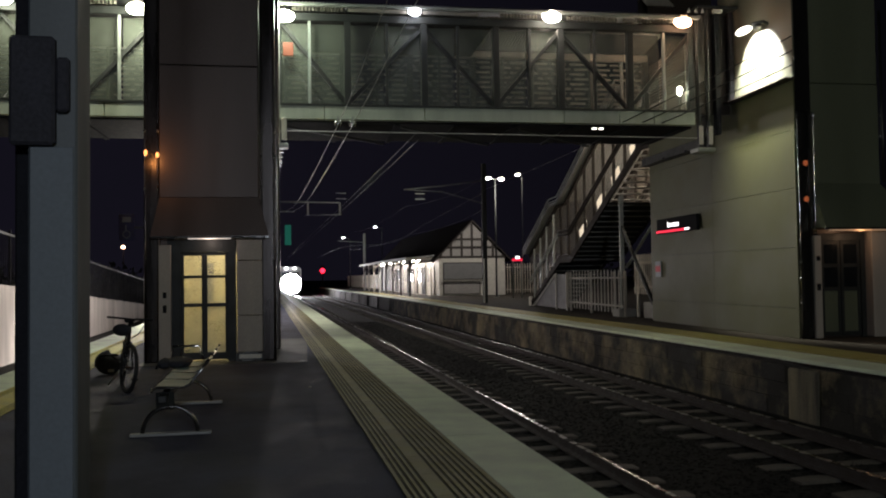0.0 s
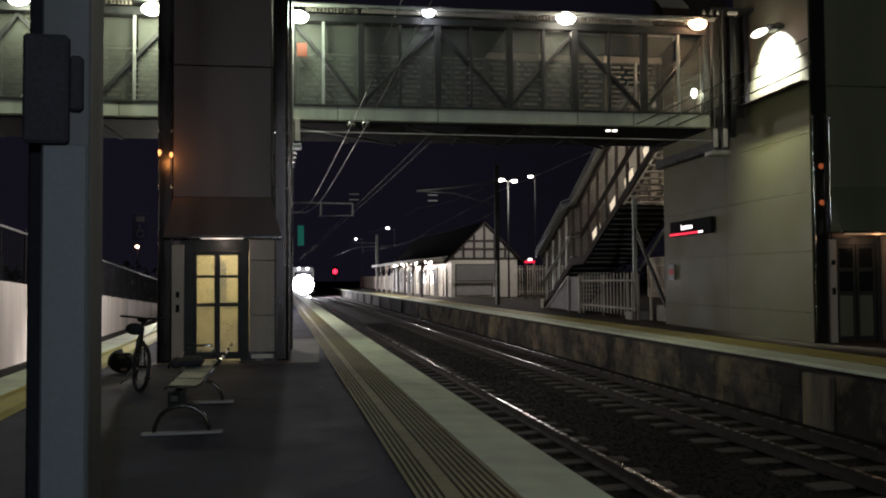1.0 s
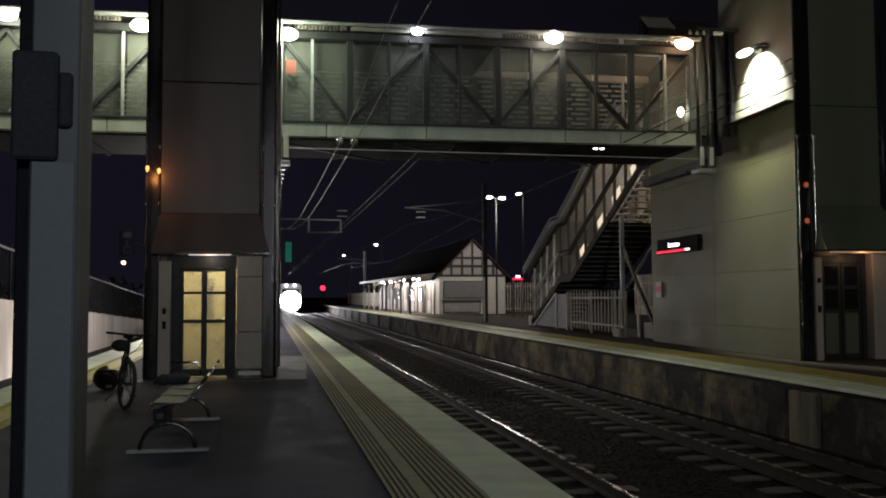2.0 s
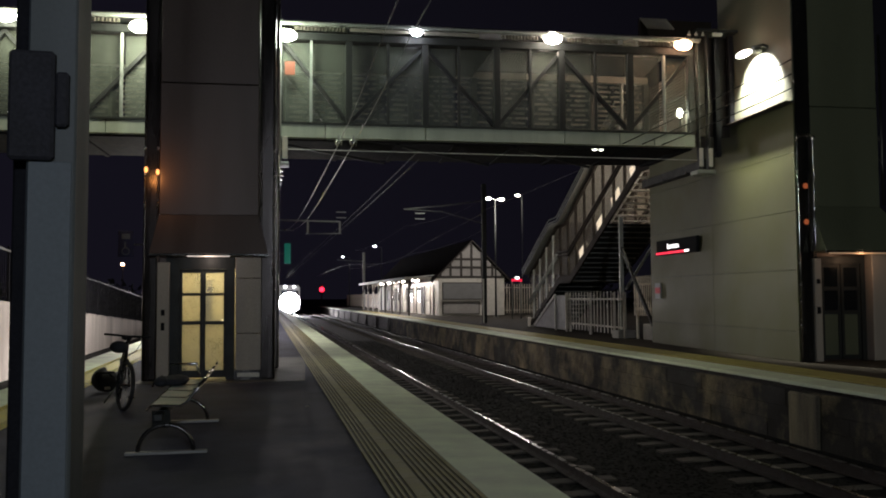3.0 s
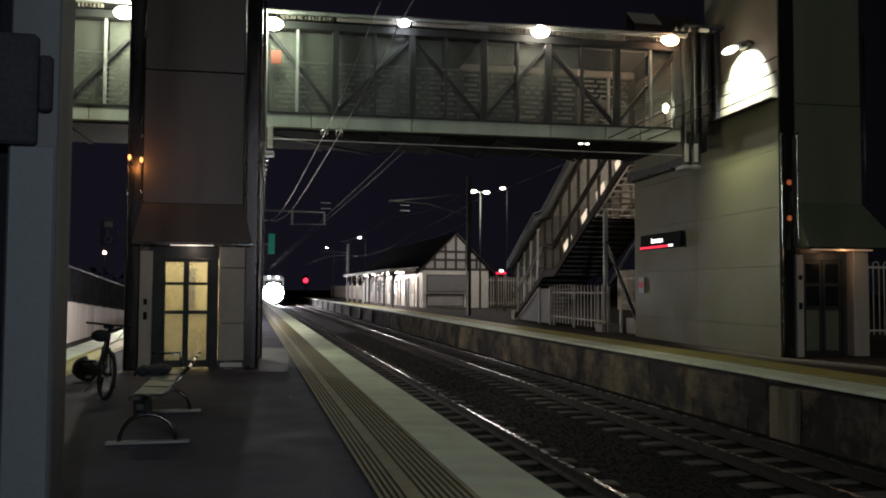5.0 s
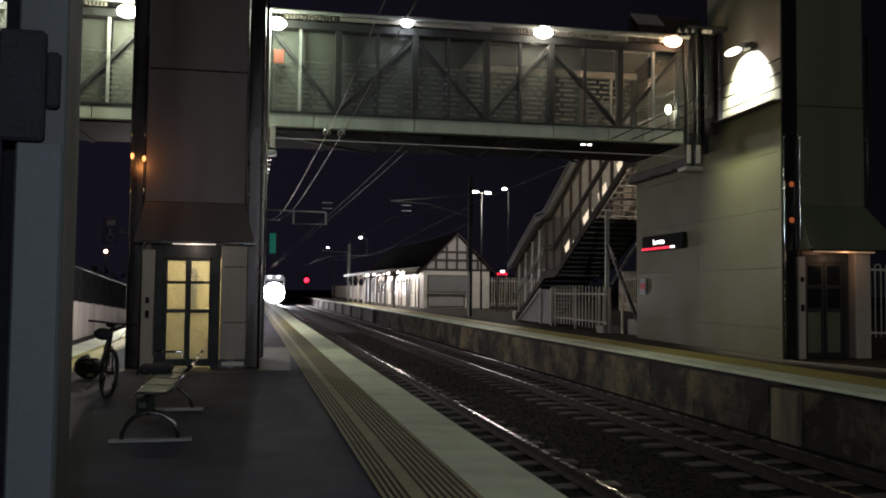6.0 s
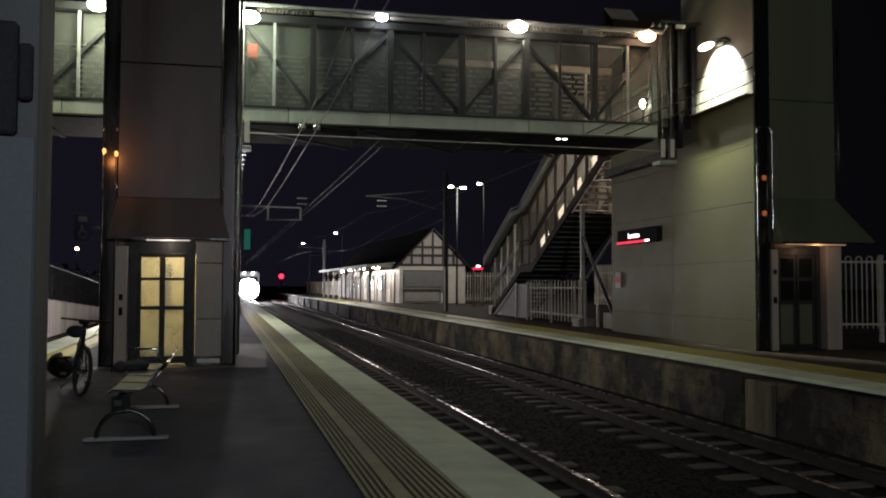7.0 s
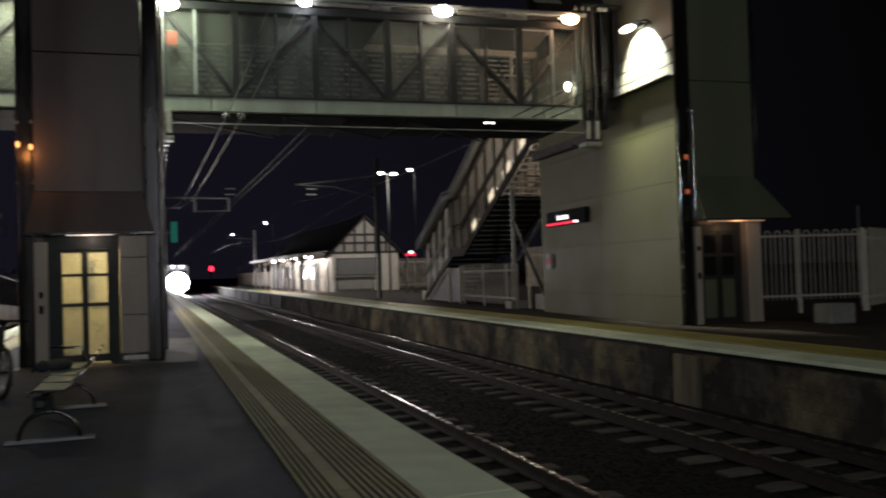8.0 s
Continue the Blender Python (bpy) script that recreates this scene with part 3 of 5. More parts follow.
part("car_panel", boxes((-1.15, -0.95, VB - 0.14, VB - 0.101, 0.9, 1.75), bevel=0.01), SHUTTER, lift)
part("car_notice", boxes((-0.72, -0.5, VB - 0.13, VB - 0.101, 1.5, 1.8)), CONCRETE, lift)
part("door_frame", boxes((-1.36, -1.245, VD, VD + 0.14, 0, 2.1), (-0.465, -0.33, VD, VD + 0.14, 0, 2.1), (-1.36, -0.33, VD + 0.004, VD + 0.138, 1.88, 2.099)), DARK_STEEL, lift)
part("jamb", boxes((UL + 0.101, -1.361, VD + 0.02, VD + 0.12, 0, 2.13)), DARK_STEEL, lift)
part("jamb", boxes((-0.329, UR - 0.101, VD + 0.31, VD + 0.36, 0, 2.13)), DARK_STEEL, lift)
part("head_panel", boxes((UL + 0.101, UR - 0.101, VD + 0.15, VD + 0.19, 1.88, 2.08)), DARK_STEEL, lift)
for a, b in ((-1.243, -0.859), (-0.857, -0.467)):
    d = part("lift_door", boxes((a, a + 0.045, VD + 0.05, VD + 0.09, 0.04, 1.878), (b - 0.045, b, VD + 0.05, VD + 0.09, 0.04, 1.878), (a, b, VD + 0.052, VD + 0.088, 0.041, 0.16),
                             (a, b, VD + 0.052, VD + 0.088, 0.94, 1.0), (a, b, VD + 0.052, VD + 0.088, 1.43, 1.48), (a, b, VD + 0.052, VD + 0.088, 1.82, 1.877)), DARK_STEEL, lift, "glazed sliding lift door")
    for z0, z1 in ((0.161, 0.939), (1.001, 1.429), (1.481, 1.819)):
        part("pane", boxes((a + 0.046, b - 0.046, VD + 0.066, VD + 0.074, z0, z1)), FROST, d, "warm lit frosted glass")
part("call_panel", boxes((-1.6, -1.4, VD - 0.05, VD + 0.1, 0.02, 2.0), bevel=0.01), PALE_PANEL, lift, "pale panel with the call buttons")
part("call_button", boxes((-1.53, -1.47, VD - 0.06, VD - 0.051, 1.1, 1.2)), BLACK, lift)
part("call_button", boxes((-1.53, -1.47, VD - 0.06, VD - 0.051, 0.85, 0.98)), BLACK, lift)
for z0, z1 in ((0.16, 0.78), (0.79, 1.72), (1.73, 2.09)):
    part("stone_panel", boxes((-0.31, 0.12, VD - 0.06, VD + 0.3, z0, z1), bevel=0.008), PALE_PANEL, lift, "pale grey wall panel")
# white paint replaces the bright reflections of a chrome plate
part("kick_plate", boxes((-0.27, 0.1, VD - 0.075, VD - 0.061, 0.05, 0.12)), WHITE_WALL, lift, "kick plate, white for its reflected light")
part("plinth", boxes((-0.32, 0.13, VD - 0.062, VD + 0.3, 0, 0.155)), STAINLESS, lift)
point_light("lift_light", gp(-0.75, -2.3, 1.9), 44, (1, 0.86, 0.5), 0.15)
structure("lift_apron", boxes((-1.9, 0.87, -4.12, 1.5, -0.003, 0.006)), PAVING, "dark concrete apron round the lift", "paving", m=G)
# glowing spots and a point light imitate an orange reflection in the column
amber = thing("amber_glint", "glowing amber spots for reflections on the steel column", "lamp", m=G @ Matrix.Translation((UL - 0.14, VF + 0.05, 3.56)))
part("lens", ball(bmesh.new(), (-0.09, 0, 0.01), 0.03, 0.03, 0.05), GLINT_ORANGE, amber)
part("lens", ball(bmesh.new(), (0.1, 0, -0.03), 0.03, 0.03, 0.05), GLINT_ORANGE, amber)
point_light("amber_light", gp(UL - 0.14, VF - 0.35, 3.45), 6, (1, 0.4, 0.1), 0.05)


# ---- side lift tower and clad wall ----
UW = 11.0
clad = thing("clad_wall", "grey panel-clad wall beside the side platform lift", "wall", kind="structure", m=G)
part("backing", boxes((UW + 0.03, UW + 0.2, -1.97, 5.3, 0, 5.44)), DARK_STEEL, clad)
for z0, z1 in ((0.0, 0.63), (0.63, 1.91), (1.91, 3.16), (3.16, 4.39), (4.39, 5.45)):
    for v0, v1 in ((-2.3, 1.4), (1.4, 5.3)):
        part("panel", boxes((UW, UW + 0.028, v0 + 0.004, v1 - 0.004, z0 + 0.004, z1 - 0.004), bevel=0.002), PANEL, clad)
part("end_wall", boxes((UW + 0.201, 13.0, 5.1, 5.3, 0, 5.44)), PANEL, clad)
# ledge depth is made up to cut the wall lamp's light below
part("coping", boxes((UW - 0.2, UW + 0.04, -2.32, 5.32, 5.452, 5.475)), TOWER_DARK, clad, "metal ledge, deepened to shade the wall below")
side_lift = thing("lift_tower", "grey clad lift tower with a flared canopy, on the side platform", "lift", m=G @ Matrix.Translation((0, 0.28, 0)))
part("shaft_panel", boxes((UW + 0.01, UW + 0.05, -2.57, 0.62, 5.5, 10.5), bevel=0.01), UPPER_PANEL, side_lift, "olive-grey upper cladding")
part("shaft_panel", boxes((UW + 0.46, 13.05, -2.45, 0.6, 3.26, 5.4), bevel=0.01), TOWER_GREEN, side_lift, "olive cladding panel")
part("shaft_panel", boxes((UW + 0.46, 13.05, -2.44, 0.6, 5.415, 10.5), bevel=0.01), TOWER_GREEN, side_lift, "olive cladding panel")
part("corner_column", boxes((UW + 0.06, UW + 0.42, -2.56, -2.302, 0, 10.5), bevel=0.03), STAINLESS, side_lift, "dark reflective corner column")
hoop = [(UW + 0.06, 0.0), (UW + 0.06, 2.4), (UW + 0.06, 4.62), (UW + 0.1, 4.74), (UW + 0.18, 4.78), (UW + 0.31, 4.78), (UW + 0.39, 4.74), (UW + 0.42, 4.62), (UW + 0.42, 2.4), (UW + 0.42, 2.2)]
part("steel_hoop", tube(bmesh.new(), [(u, -2.59, z) for u, z in hoop], 0.022), CHROME, side_lift, "polished steel tube looped over the column")
part("inner_tube", tube(bmesh.new(), [(UW + 0.3, -2.585, z) for z in (2.2, 3.4, 4.76)], 0.016), STAINLESS, side_lift)
# added chrome balls imitate glints along the column
for u, z in ((UW + 0.05, 4.7), (UW + 0.43, 4.7), (UW + 0.04, 4.0), (UW + 0.04, 3.75), (UW + 0.43, 3.9), (UW + 0.04, 1.25), (UW + 0.04, 0.75), (UW + 0.03, 5.9)):
    part("clamp", ball(bmesh.new(), (u, -2.61, z), 0.026, 0.026, 0.06, 10), CHROME, side_lift)
# two more balls for glints at the tower's right edge
for z in (4.3, 4.75):
    part("clamp", ball(bmesh.new(), (13.08, -2.47, z), 0.035, 0.03, 0.05, 10), CHROME, side_lift)
part("drain_pipe", tube(bmesh.new(), [(13.1, -2.5, z) for z in (3.3, 4.5, 7.0)], 0.03), STAINLESS, side_lift)
bm = bmesh.new()
lo = [bm.verts.new(p) for p in ((UW + 0.4, -3.0, 2.3), (13.6, -3.0, 2.3), (13.6, 0.6, 2.3), (UW + 0.4, 0.6, 2.3))]
hi = [bm.verts.new(p) for p in ((UW + 0.46, -2.45, 3.258), (13.05, -2.45, 3.258), (13.05, 0.6, 3.258), (UW + 0.46, 0.6, 3.258))]
for i in range(4):
    bm.faces.new((lo[i], lo[(i + 1) % 4], hi[(i + 1) % 4], hi[i]))
bm.faces.new(lo[::-1])
bm.faces.new(hi)
part("skirt_canopy", bm, TOWER_GREEN, side_lift, "flared metal canopy over the lift door")
part("canopy_trim", boxes((UW + 0.38, 13.62, -3.03, -2.98, 2.26, 2.297)), STAINLESS, side_lift)
part("call_panel", boxes((UW + 0.36, UW + 0.52, -2.62, -2.4, 0, 2.15), bevel=0.01), PALE_PANEL, side_lift, "pale panel with the call buttons")
part("call_button", boxes((UW + 0.4, UW + 0.48, -2.632, -2.621, 1.62, 1.72)), BLACK, side_lift)
part("call_button", boxes((UW + 0.4, UW + 0.48, -2.632, -2.621, 1.0, 1.14)), BLACK, side_lift)
part("stone_panel", boxes((12.74, 13.1, -2.55, -2.3, 0, 2.28), bevel=0.01), PALE_PANEL, side_lift, "pale grey wall panel")
part("lobby_wall", boxes((UW + 0.46, 13.2, -2.29, 0.6, 0, 2.29)), TOWER_DARK, side_lift)
part("door_frame", boxes((11.56, 11.66, -2.42, -2.31, 0, 2.12), (12.56, 12.66, -2.42, -2.31, 0, 2.12), (11.56, 12.66, -2.418, -2.312, 2.05, 2.2)), DARK_STEEL, side_lift)
for a, b in ((11.662, 12.1), (12.12, 12.558)):
    d = part("lift_door", boxes((a, a + 0.06, -2.38, -2.33, 0.03, 2.048), (b - 0.06, b, -2.38, -2.33, 0.03, 2.048), (a, b, -2.378, -2.332, 0.031, 0.12),
                             (a, b, -2.378, -2.332, 0.98, 1.06), (a, b, -2.378, -2.332, 1.48, 1.56), (a, b, -2.378, -2.332, 1.97, 2.047)), DARK_STEEL, side_lift, "dark glazed lift door")
    for z0, z1, mt in ((0.121, 0.979, TOWER_GREEN), (1.061, 1.479, DARK_GLASS), (1.561, 1.969, DARK_GLASS)):
        part("pane", boxes((a + 0.061, b - 0.061, -2.36, -2.35, z0, z1)), mt, d)
# two dim glowing spots stand for orange reflections here
for z in (2.92, 3.68):
    al = thing("amber_glint", "dim amber spot for a reflection on the steel column", "lamp", m=G @ Matrix.Translation((UW + 0.24, -2.3, z)))
    part("lens", ball(bmesh.new(), (0, 0, 0), 0.06, 0.02, 0.06), GLINT_DIM, al)

# added glowing strips and weak lights stand for the lit canopy trim
for g, u, v, z, n_ in ((side_lift, 12.3, -2.8, 2.27, "trim glow"), (lift, -0.75, VF - 0.05, 2.12, "trim glow")):
    part("trim_glow", boxes((u - (0.7 if g is side_lift else 0.35), u + (0.7 if g is side_lift else 0.35), v - 0.04, v + 0.04, z - 0.03, z - 0.002), bevel=0.008), CANOPY_DIM if g is side_lift else CANOPY_GLOW, g, "thin glowing strip for the lit canopy trim")
point_light("canopy_light", gp(12.3, -2.57, 2.15), 3.0, (1, 0.62, 0.35), 0.1)
point_light("canopy_light", gp(-0.75, VF - 0.1, 2.02), 2.0, (1, 0.8, 0.65), 0.1)

wl = thing("wall_lamp", "oval bulkhead lamp on a bracket lighting the grey tower wall", "lamp", m=G @ Matrix.Translation((UW - 0.28, -1.0, 6.86)))
part("lens", ball(bmesh.new(), (-0.08, 0, -0.02), 0.12, 0.3, 0.07), WALL_LENS, wl, "glowing oval lens")
part("mount", ball(bmesh.new(), (0.13, -0.16, 0.03), 0.12, 0.16, 0.07), DARK_STEEL, wl, "dark oval mount")
part("arm", tube(bmesh.new(), [(0.0, -0.2, 0.08), (0.2, -0.35, 0.1), (0.33, -0.38, 0.02)], 0.035), DARK_STEEL, wl)
spot_light("wall_light", gp(UW - 0.46, -1.0, 6.76), gp(UW + 0.54, -1.0, 5.92), 2300, (0.97, 1.0, 0.82), 110, 0.45, 0.05)


# ---- stairs from the footbridge to the side platform ----
stairs = thing("footbridge_stairs", "covered steel staircase with mesh sides down to the side platform", "stairs", m=G)
SU, SW = 11.0, 13.0                    # both sides
V_START, V_TOP, V_LA, V_LB, V_END = 5.32, 6.0, 13.2, 14.6, 19.2


def stair_z(v):
    if v < V_LA:
        return 5.35 - (5.35 - 2.05) * (max(v, V_TOP) - V_TOP) / (V_LA - V_TOP)
    if v < V_LB:
        return 2.05
    return max(0.0, 2.05 * (V_END - v) / (V_END - V_LB))


knots = [(V_START, 5.35), (V_TOP, 5.35), (V_LA, 2.05), (V_LB, 2.05), (V_END, 0.08)]


# the roof steps level over the landing
ROOF = [(7.2, 7.45), (13.9, 4.32), (14.95, 4.30), (19.4, 2.38)]
R0, R1 = ROOF[0][0], ROOF[-1][0]


def roof_z(v):
    for (a, za), (b, zb) in zip(ROOF, ROOF[1:]):
        if v <= b:
            return za + (zb - za) * (v - a) / (b - a)
    return ROOF[-1][1]


for u in (SU, SW):
    bm = bmesh.new()
    for (a, za), (b, zb) in zip(knots, knots[1:]):
        prism(bm, [(a, za - 0.16), (b, zb - 0.16 if zb > 0.2 else 0.0), (b, zb + 0.14), (a, za + 0.14)], u, u + 0.06, "x")
    part("stringer", bm, STAIR_DARK, stairs, "dark steel stringer")
    for k, off in enumerate((0.95, 1.1)):
        bm = tube(bmesh.new(), [(u - 0.03, a, z + off) for a, z in knots[:4]], 0.05)
        part("handrail", bm, STAIR_DARK, stairs)
        part("handrail", tube(bmesh.new(), [(u - 0.03, a, z + off) for a, z in knots[3:]], 0.028), STEEL, stairs)
    e_ = -0.31 if u == SU else 0.37
    for (a, za), (b, zb) in zip(ROOF, ROOF[1:]):
        part("eave_beam", beam(bmesh.new(), (u + 0.03, a, za - 0.1), (u + 0.03, b, zb - 0.1), 0.08, 0.12), STAIR_DARK, stairs)
        for dz in (-0.08, 0.06, 0.2):
            part("roof_edge_trim", beam(bmesh.new(), (u + e_, a, za + dz), (u + e_, b, zb + dz), 0.02, 0.03), STEEL, stairs)
    v = V_TOP + 0.3
    while v < V_END:
        z = stair_z(v)
        part("post", boxes((u - 0.012, u + 0.06, v - 0.06, v + 0.06, z + 0.1, min(roof_z(v) - 0.16, 7.4))), STAIR_DARK if v < V_LB else STEEL, stairs)
        v += 1.02
    for (a, za), (b, zb) in zip(knots, knots[1:]):
        part("mesh_screen", prism(bmesh.new(), [(a, za + 0.15), (b, zb + 0.15), (b, min(roof_z(b) - 0.17, zb + 2.9)), (a, min(roof_z(a) - 0.17, za + 2.9))], u + 0.022, u + 0.028, "x"), STAIR_MESH, stairs, "fine perforated side screen")
for n_, a, b in ((20, V_TOP, V_LA), (11, V_LB, V_END)):
    me = mesh_of("tread", boxes((SU + 0.061, SW - 0.001, -0.125, 0.125, -0.025, 0.02), bevel=0.006), CONCRETE)
    for i in range(n_):
        v = a + (b - a) * (i + 0.5) / n_
        t = part("tread", me, STEEL, stairs)
        t.location = (0, v, stair_z(v))
# added dark sheets stand for the shade under the lower treads
for a, b in ((9.2, V_LA), (V_LB, V_END - 0.3)):
    part("soffit", prism(bmesh.new(), [(a, stair_z(a) - 0.035), (b, stair_z(b) - 0.035), (b, stair_z(b) - 0.01), (a, stair_z(a) - 0.01)], SU + 0.07, SW - 0.01, "x"), DARK_STEEL, stairs, "dark sheet for the shade under the flight")
part("landing", boxes((SU + 0.061, SW - 0.001, V_LA, V_LB, 1.96, 2.05)), CONCRETE, stairs)
bm = bmesh.new()
for (a, za), (b, zb) in zip(ROOF, ROOF[1:]):
    n_ = max(2, int((SW - SU + 0.5) / 0.076) * 2)
    row = []
    for i in range(n_ + 1):
        u = SU - 0.3 + (SW - SU + 0.6) * i / n_
        dz = 0.018 if i % 2 else -0.018
        row.append((bm.verts.new((u, a, za + dz)), bm.verts.new((u, b, zb + dz))))
    for (p, q), (r, s) in zip(row, row[1:]):
        bm.faces.new((p, r, s, q))
part("roof_sheet", bm, ROOFING, stairs, "corrugated metal stair roof")
# added pale sheet so gaps between the upper treads look lit
part("side_sheet", prism(bmesh.new(), [(7.2, stair_z(7.2) + 0.1), (11.5, stair_z(11.5) + 0.1), (11.5, stair_z(11.5) + 2.3), (7.2, stair_z(7.2) + 1.9)], SW + 0.061, SW + 0.075, "x"), SLAT, stairs, "added pale backing behind the upper flight")
part("top_landing", boxes((SU + 0.061, SW - 0.001, V_START, V_TOP, 5.27, 5.35)), CONCRETE, stairs)
part("support_post", boxes((SU + 0.1, SU + 0.22, 8.05, 8.17, 0.25, 4.0)), STEEL, stairs)
part("support_brace", beam(bmesh.new(), (SU + 0.16, 8.11, 3.0), (SU + 0.16, 5.6, 0.5), 0.09, 0.09), DARK_STEEL, stairs)
part("support_brace", beam(bmesh.new(), (SU + 0.3, 8.11, 1.6), (SU + 1.7, 8.11, 3.7), 0.07, 0.07), STEEL, stairs)
part("support_base", boxes((SU - 0.1, SU + 0.5, 7.8, 8.4, 0, 0.26), bevel=0.02), CONCRETE, stairs, "concrete footing block")
part("bottom_plinth", boxes((SU - 0.05, SU + 0.2, V_END - 0.1, V_END + 0.25, 0, 0.42), bevel=0.02), WHITE_WALL, stairs, "white painted plinth at the stair foot")
# glowing strips put the brightly lit patches of side mesh into emission
for v in (6.7, 8.4, 9.9, 11.9):
    z = stair_z(v) + 0.42
    sl = thing("lit_screen_patch", "glowing strips for a lit patch of stair mesh", "lamp", "lamps along the stairs", m=G @ Matrix.Translation((SU + 0.12, v, z)) @ pose(0, 0, 0, -24.6))
    part("housing", boxes((0.0, 0.05, -0.42, 0.42, -0.16, 0.2), bevel=0.01), STEEL, sl)
    for k in range(5):
        part("lens", boxes((-0.03, -0.002, -0.4 + k * 0.162, -0.26 + k * 0.162, -0.14, 0.18), bevel=0.01), SCREEN_GLOW, sl, "glowing strip of lit mesh")
    point_light("stair_light", gp(SU + 0.75, v, z + 0.55), 60 if v < 9 else 36, (1, 0.88, 0.68), 0.1)


# ---- palisade fences ----
def palisade(label, a, b, height, gap=0.16, bottom=0.12, group="palisade fences", mat=None):
    mat = mat or WHITE_FENCE
    a, b = Vector(a), Vector(b)
    run = (b - a).length
    ang = math.degrees(math.atan2(b.y - a.y, b.x - a.x))
    f = thing("palisade_fence", label, "fence", group, m=Matrix.Translation((a.x, a.y, 0)) @ pose(0, 0, 0, 0, 0, ang))
    bm = bmesh.new()
    prism(bm, [(-0.03, bottom), (0.03, bottom), (0.03, height - 0.06), (0.014, height), (-0.014, height), (-0.03, height - 0.06)], -0.012, 0.012)
    me = mesh_of("pale", bm, mat)
    n = int(run / gap)
    for i in range(n + 1):
        p = part("pale", me, mat, f)
        p.location = (i * gap, 0, 0)
    for z in (bottom + 0.2, height - 0.3):
        part("rail", boxes((0, run, 0.013, 0.05, z, z + 0.06)), mat, f)
    me = mesh_of("post", boxes((-0.04, 0.04, 0.051, 0.13, 0, height - 0.05), bevel=0.005), mat)
    for i in range(int(run / 2.4) + 2):
        p = part("post", me, mat, f)
        p.location = (min(i * 2.4, run), 0, 0)
    return f


def hoop_fence(label, a, b, height, pitch=0.26, wide=0.14):
    a, b = Vector(a), Vector(b)
    run = (b - a).length
    ang = math.degrees(math.atan2(b.y - a.y, b.x - a.x))
    f = thing("hoop_fence", label, "fence", m=Matrix.Translation((a.x, a.y, 0)) @ pose(0, 0, 0, 0, 0, ang))
    bow = [(wide / 2 - wide / 2 * math.cos(t), 0, height - wide / 2 + wide / 2 * math.sin(t)) for t in [math.pi * i / 8 for i in range(9)]]
    me = mesh_of("hoop", tube(bmesh.new(), [(0, 0, 0.34)] + bow + [(wide, 0, 0.34)], 0.016, 6), WHITE_FENCE)
    for i in range(int((run - wide) / pitch) + 1):
        part("hoop", me, WHITE_FENCE, f).location = (i * pitch + 0.05, 0, 0)
    for z in (0.42, height - 0.16):
        part("rail", boxes((0, run, -0.035, -0.017, z, z + 0.05)), WHITE_FENCE, f)
    me = mesh_of("post", boxes((-0.05, 0.05, -0.05, 0.05, 0, height + 0.04), bevel=0.01), WHITE_FENCE)
    for i in range(3):
        part("post", me, WHITE_FENCE, f).location = (run * i / 2, 0.09, 0)
    return f


# darker paint here stands for the shade under the stairs
palisade("white steel palisade fence under the stairs", gp(10.96, 13.35, 0).xy, gp(10.96, 7.6, 0).xy, 1.55, gap=0.34, mat=DIM_WHITE)
palisade("white steel palisade fence beside the clad wall", gp(11.4, 7.6, 0).xy, gp(11.4, 5.5, 0).xy, 2.02, bottom=0.75)
palisade("white steel palisade fence beside the station building", (17.4, 60.3), (21.6, 60.6), 2.3, gap=0.2)
palisade("tall white steel fence running on past the gate post", (17.5, 16.9), (23.0, 20.1), 2.14, gap=0.2, bottom=0.12)
hoop_fence("hoop-topped white steel fence beside the lift tower", (13.9, 17.66), (17.3, 16.86), 2.1)
pole = thing("thin_pole", "thin grey pole behind the hoop-topped fence", "pole")
part("shaft", tube(bmesh.new(), [(19.2, 18.9, 0), (19.2, 18.9, 2.85)], 0.03), STEEL, pole)
palisade("distant white palisade fence along the platform", (12.2, 128.0), (12.8, 92.0), 1.7, gap=0.2)
gate = thing("stair_gate_panel", "grey sheet panel closing the space under the stair", "panel", m=G)
part("sheet", prism(bmesh.new(), [(18.2, 0.05), (13.45, 0.05), (13.45, 1.42), (14.9, 1.42)], 10.93, 10.95, "x"), SHEET, gate)
part("frame", beam(beam(beam(bmesh.new(), (10.92, 13.45, 0), (10.92, 13.45, 1.5), 0.06, 0.06), (10.92, 14.9, 0), (10.92, 14.9, 1.45), 0.06, 0.06), (10.92, 14.9, 1.45), (10.92, 18.2, 0.08), 0.06, 0.06), DIM_WHITE, gate)
blk = thing("concrete_block", "low square concrete block seat by the fence", "block")
part("body", boxes((13.25, 13.92, 13.85, 14.35, 0, 0.42), bevel=0.03), CONCRETE, blk)
blk = thing("concrete_block", "low pale concrete footing block by the clad wall", "block")
part("body", boxes((11.75, 12.45, 24.2, 24.9, 0, 0.5), bevel=0.03), CONCRETE, blk)


# ---- station sign and wall fittings ----
sign = thing("station_sign", "black station name board with white letters and a red bar", "sign", m=G)
part("board", boxes((UW - 0.12, UW - 0.04, 2.05, 4.6, 2.53, 2.95), bevel=0.01), BLACK, sign)
part("bracket", boxes((UW - 0.04, UW - 0.002, 2.4, 2.5, 2.55, 2.9)), STEEL, sign)
part("bracket", boxes((UW - 0.04, UW - 0.002, 4.1, 4.2, 2.55, 2.9)), STEEL, sign)
part("red_bar", boxes((UW - 0.135, UW - 0.121, 2.75, 4.6, 2.555, 2.615)), SIGN_RED, sign)
part("white_bar", boxes((UW - 0.135, UW - 0.121, 2.5, 2.74, 2.565, 2.615)), SIGN_WHITE, sign)
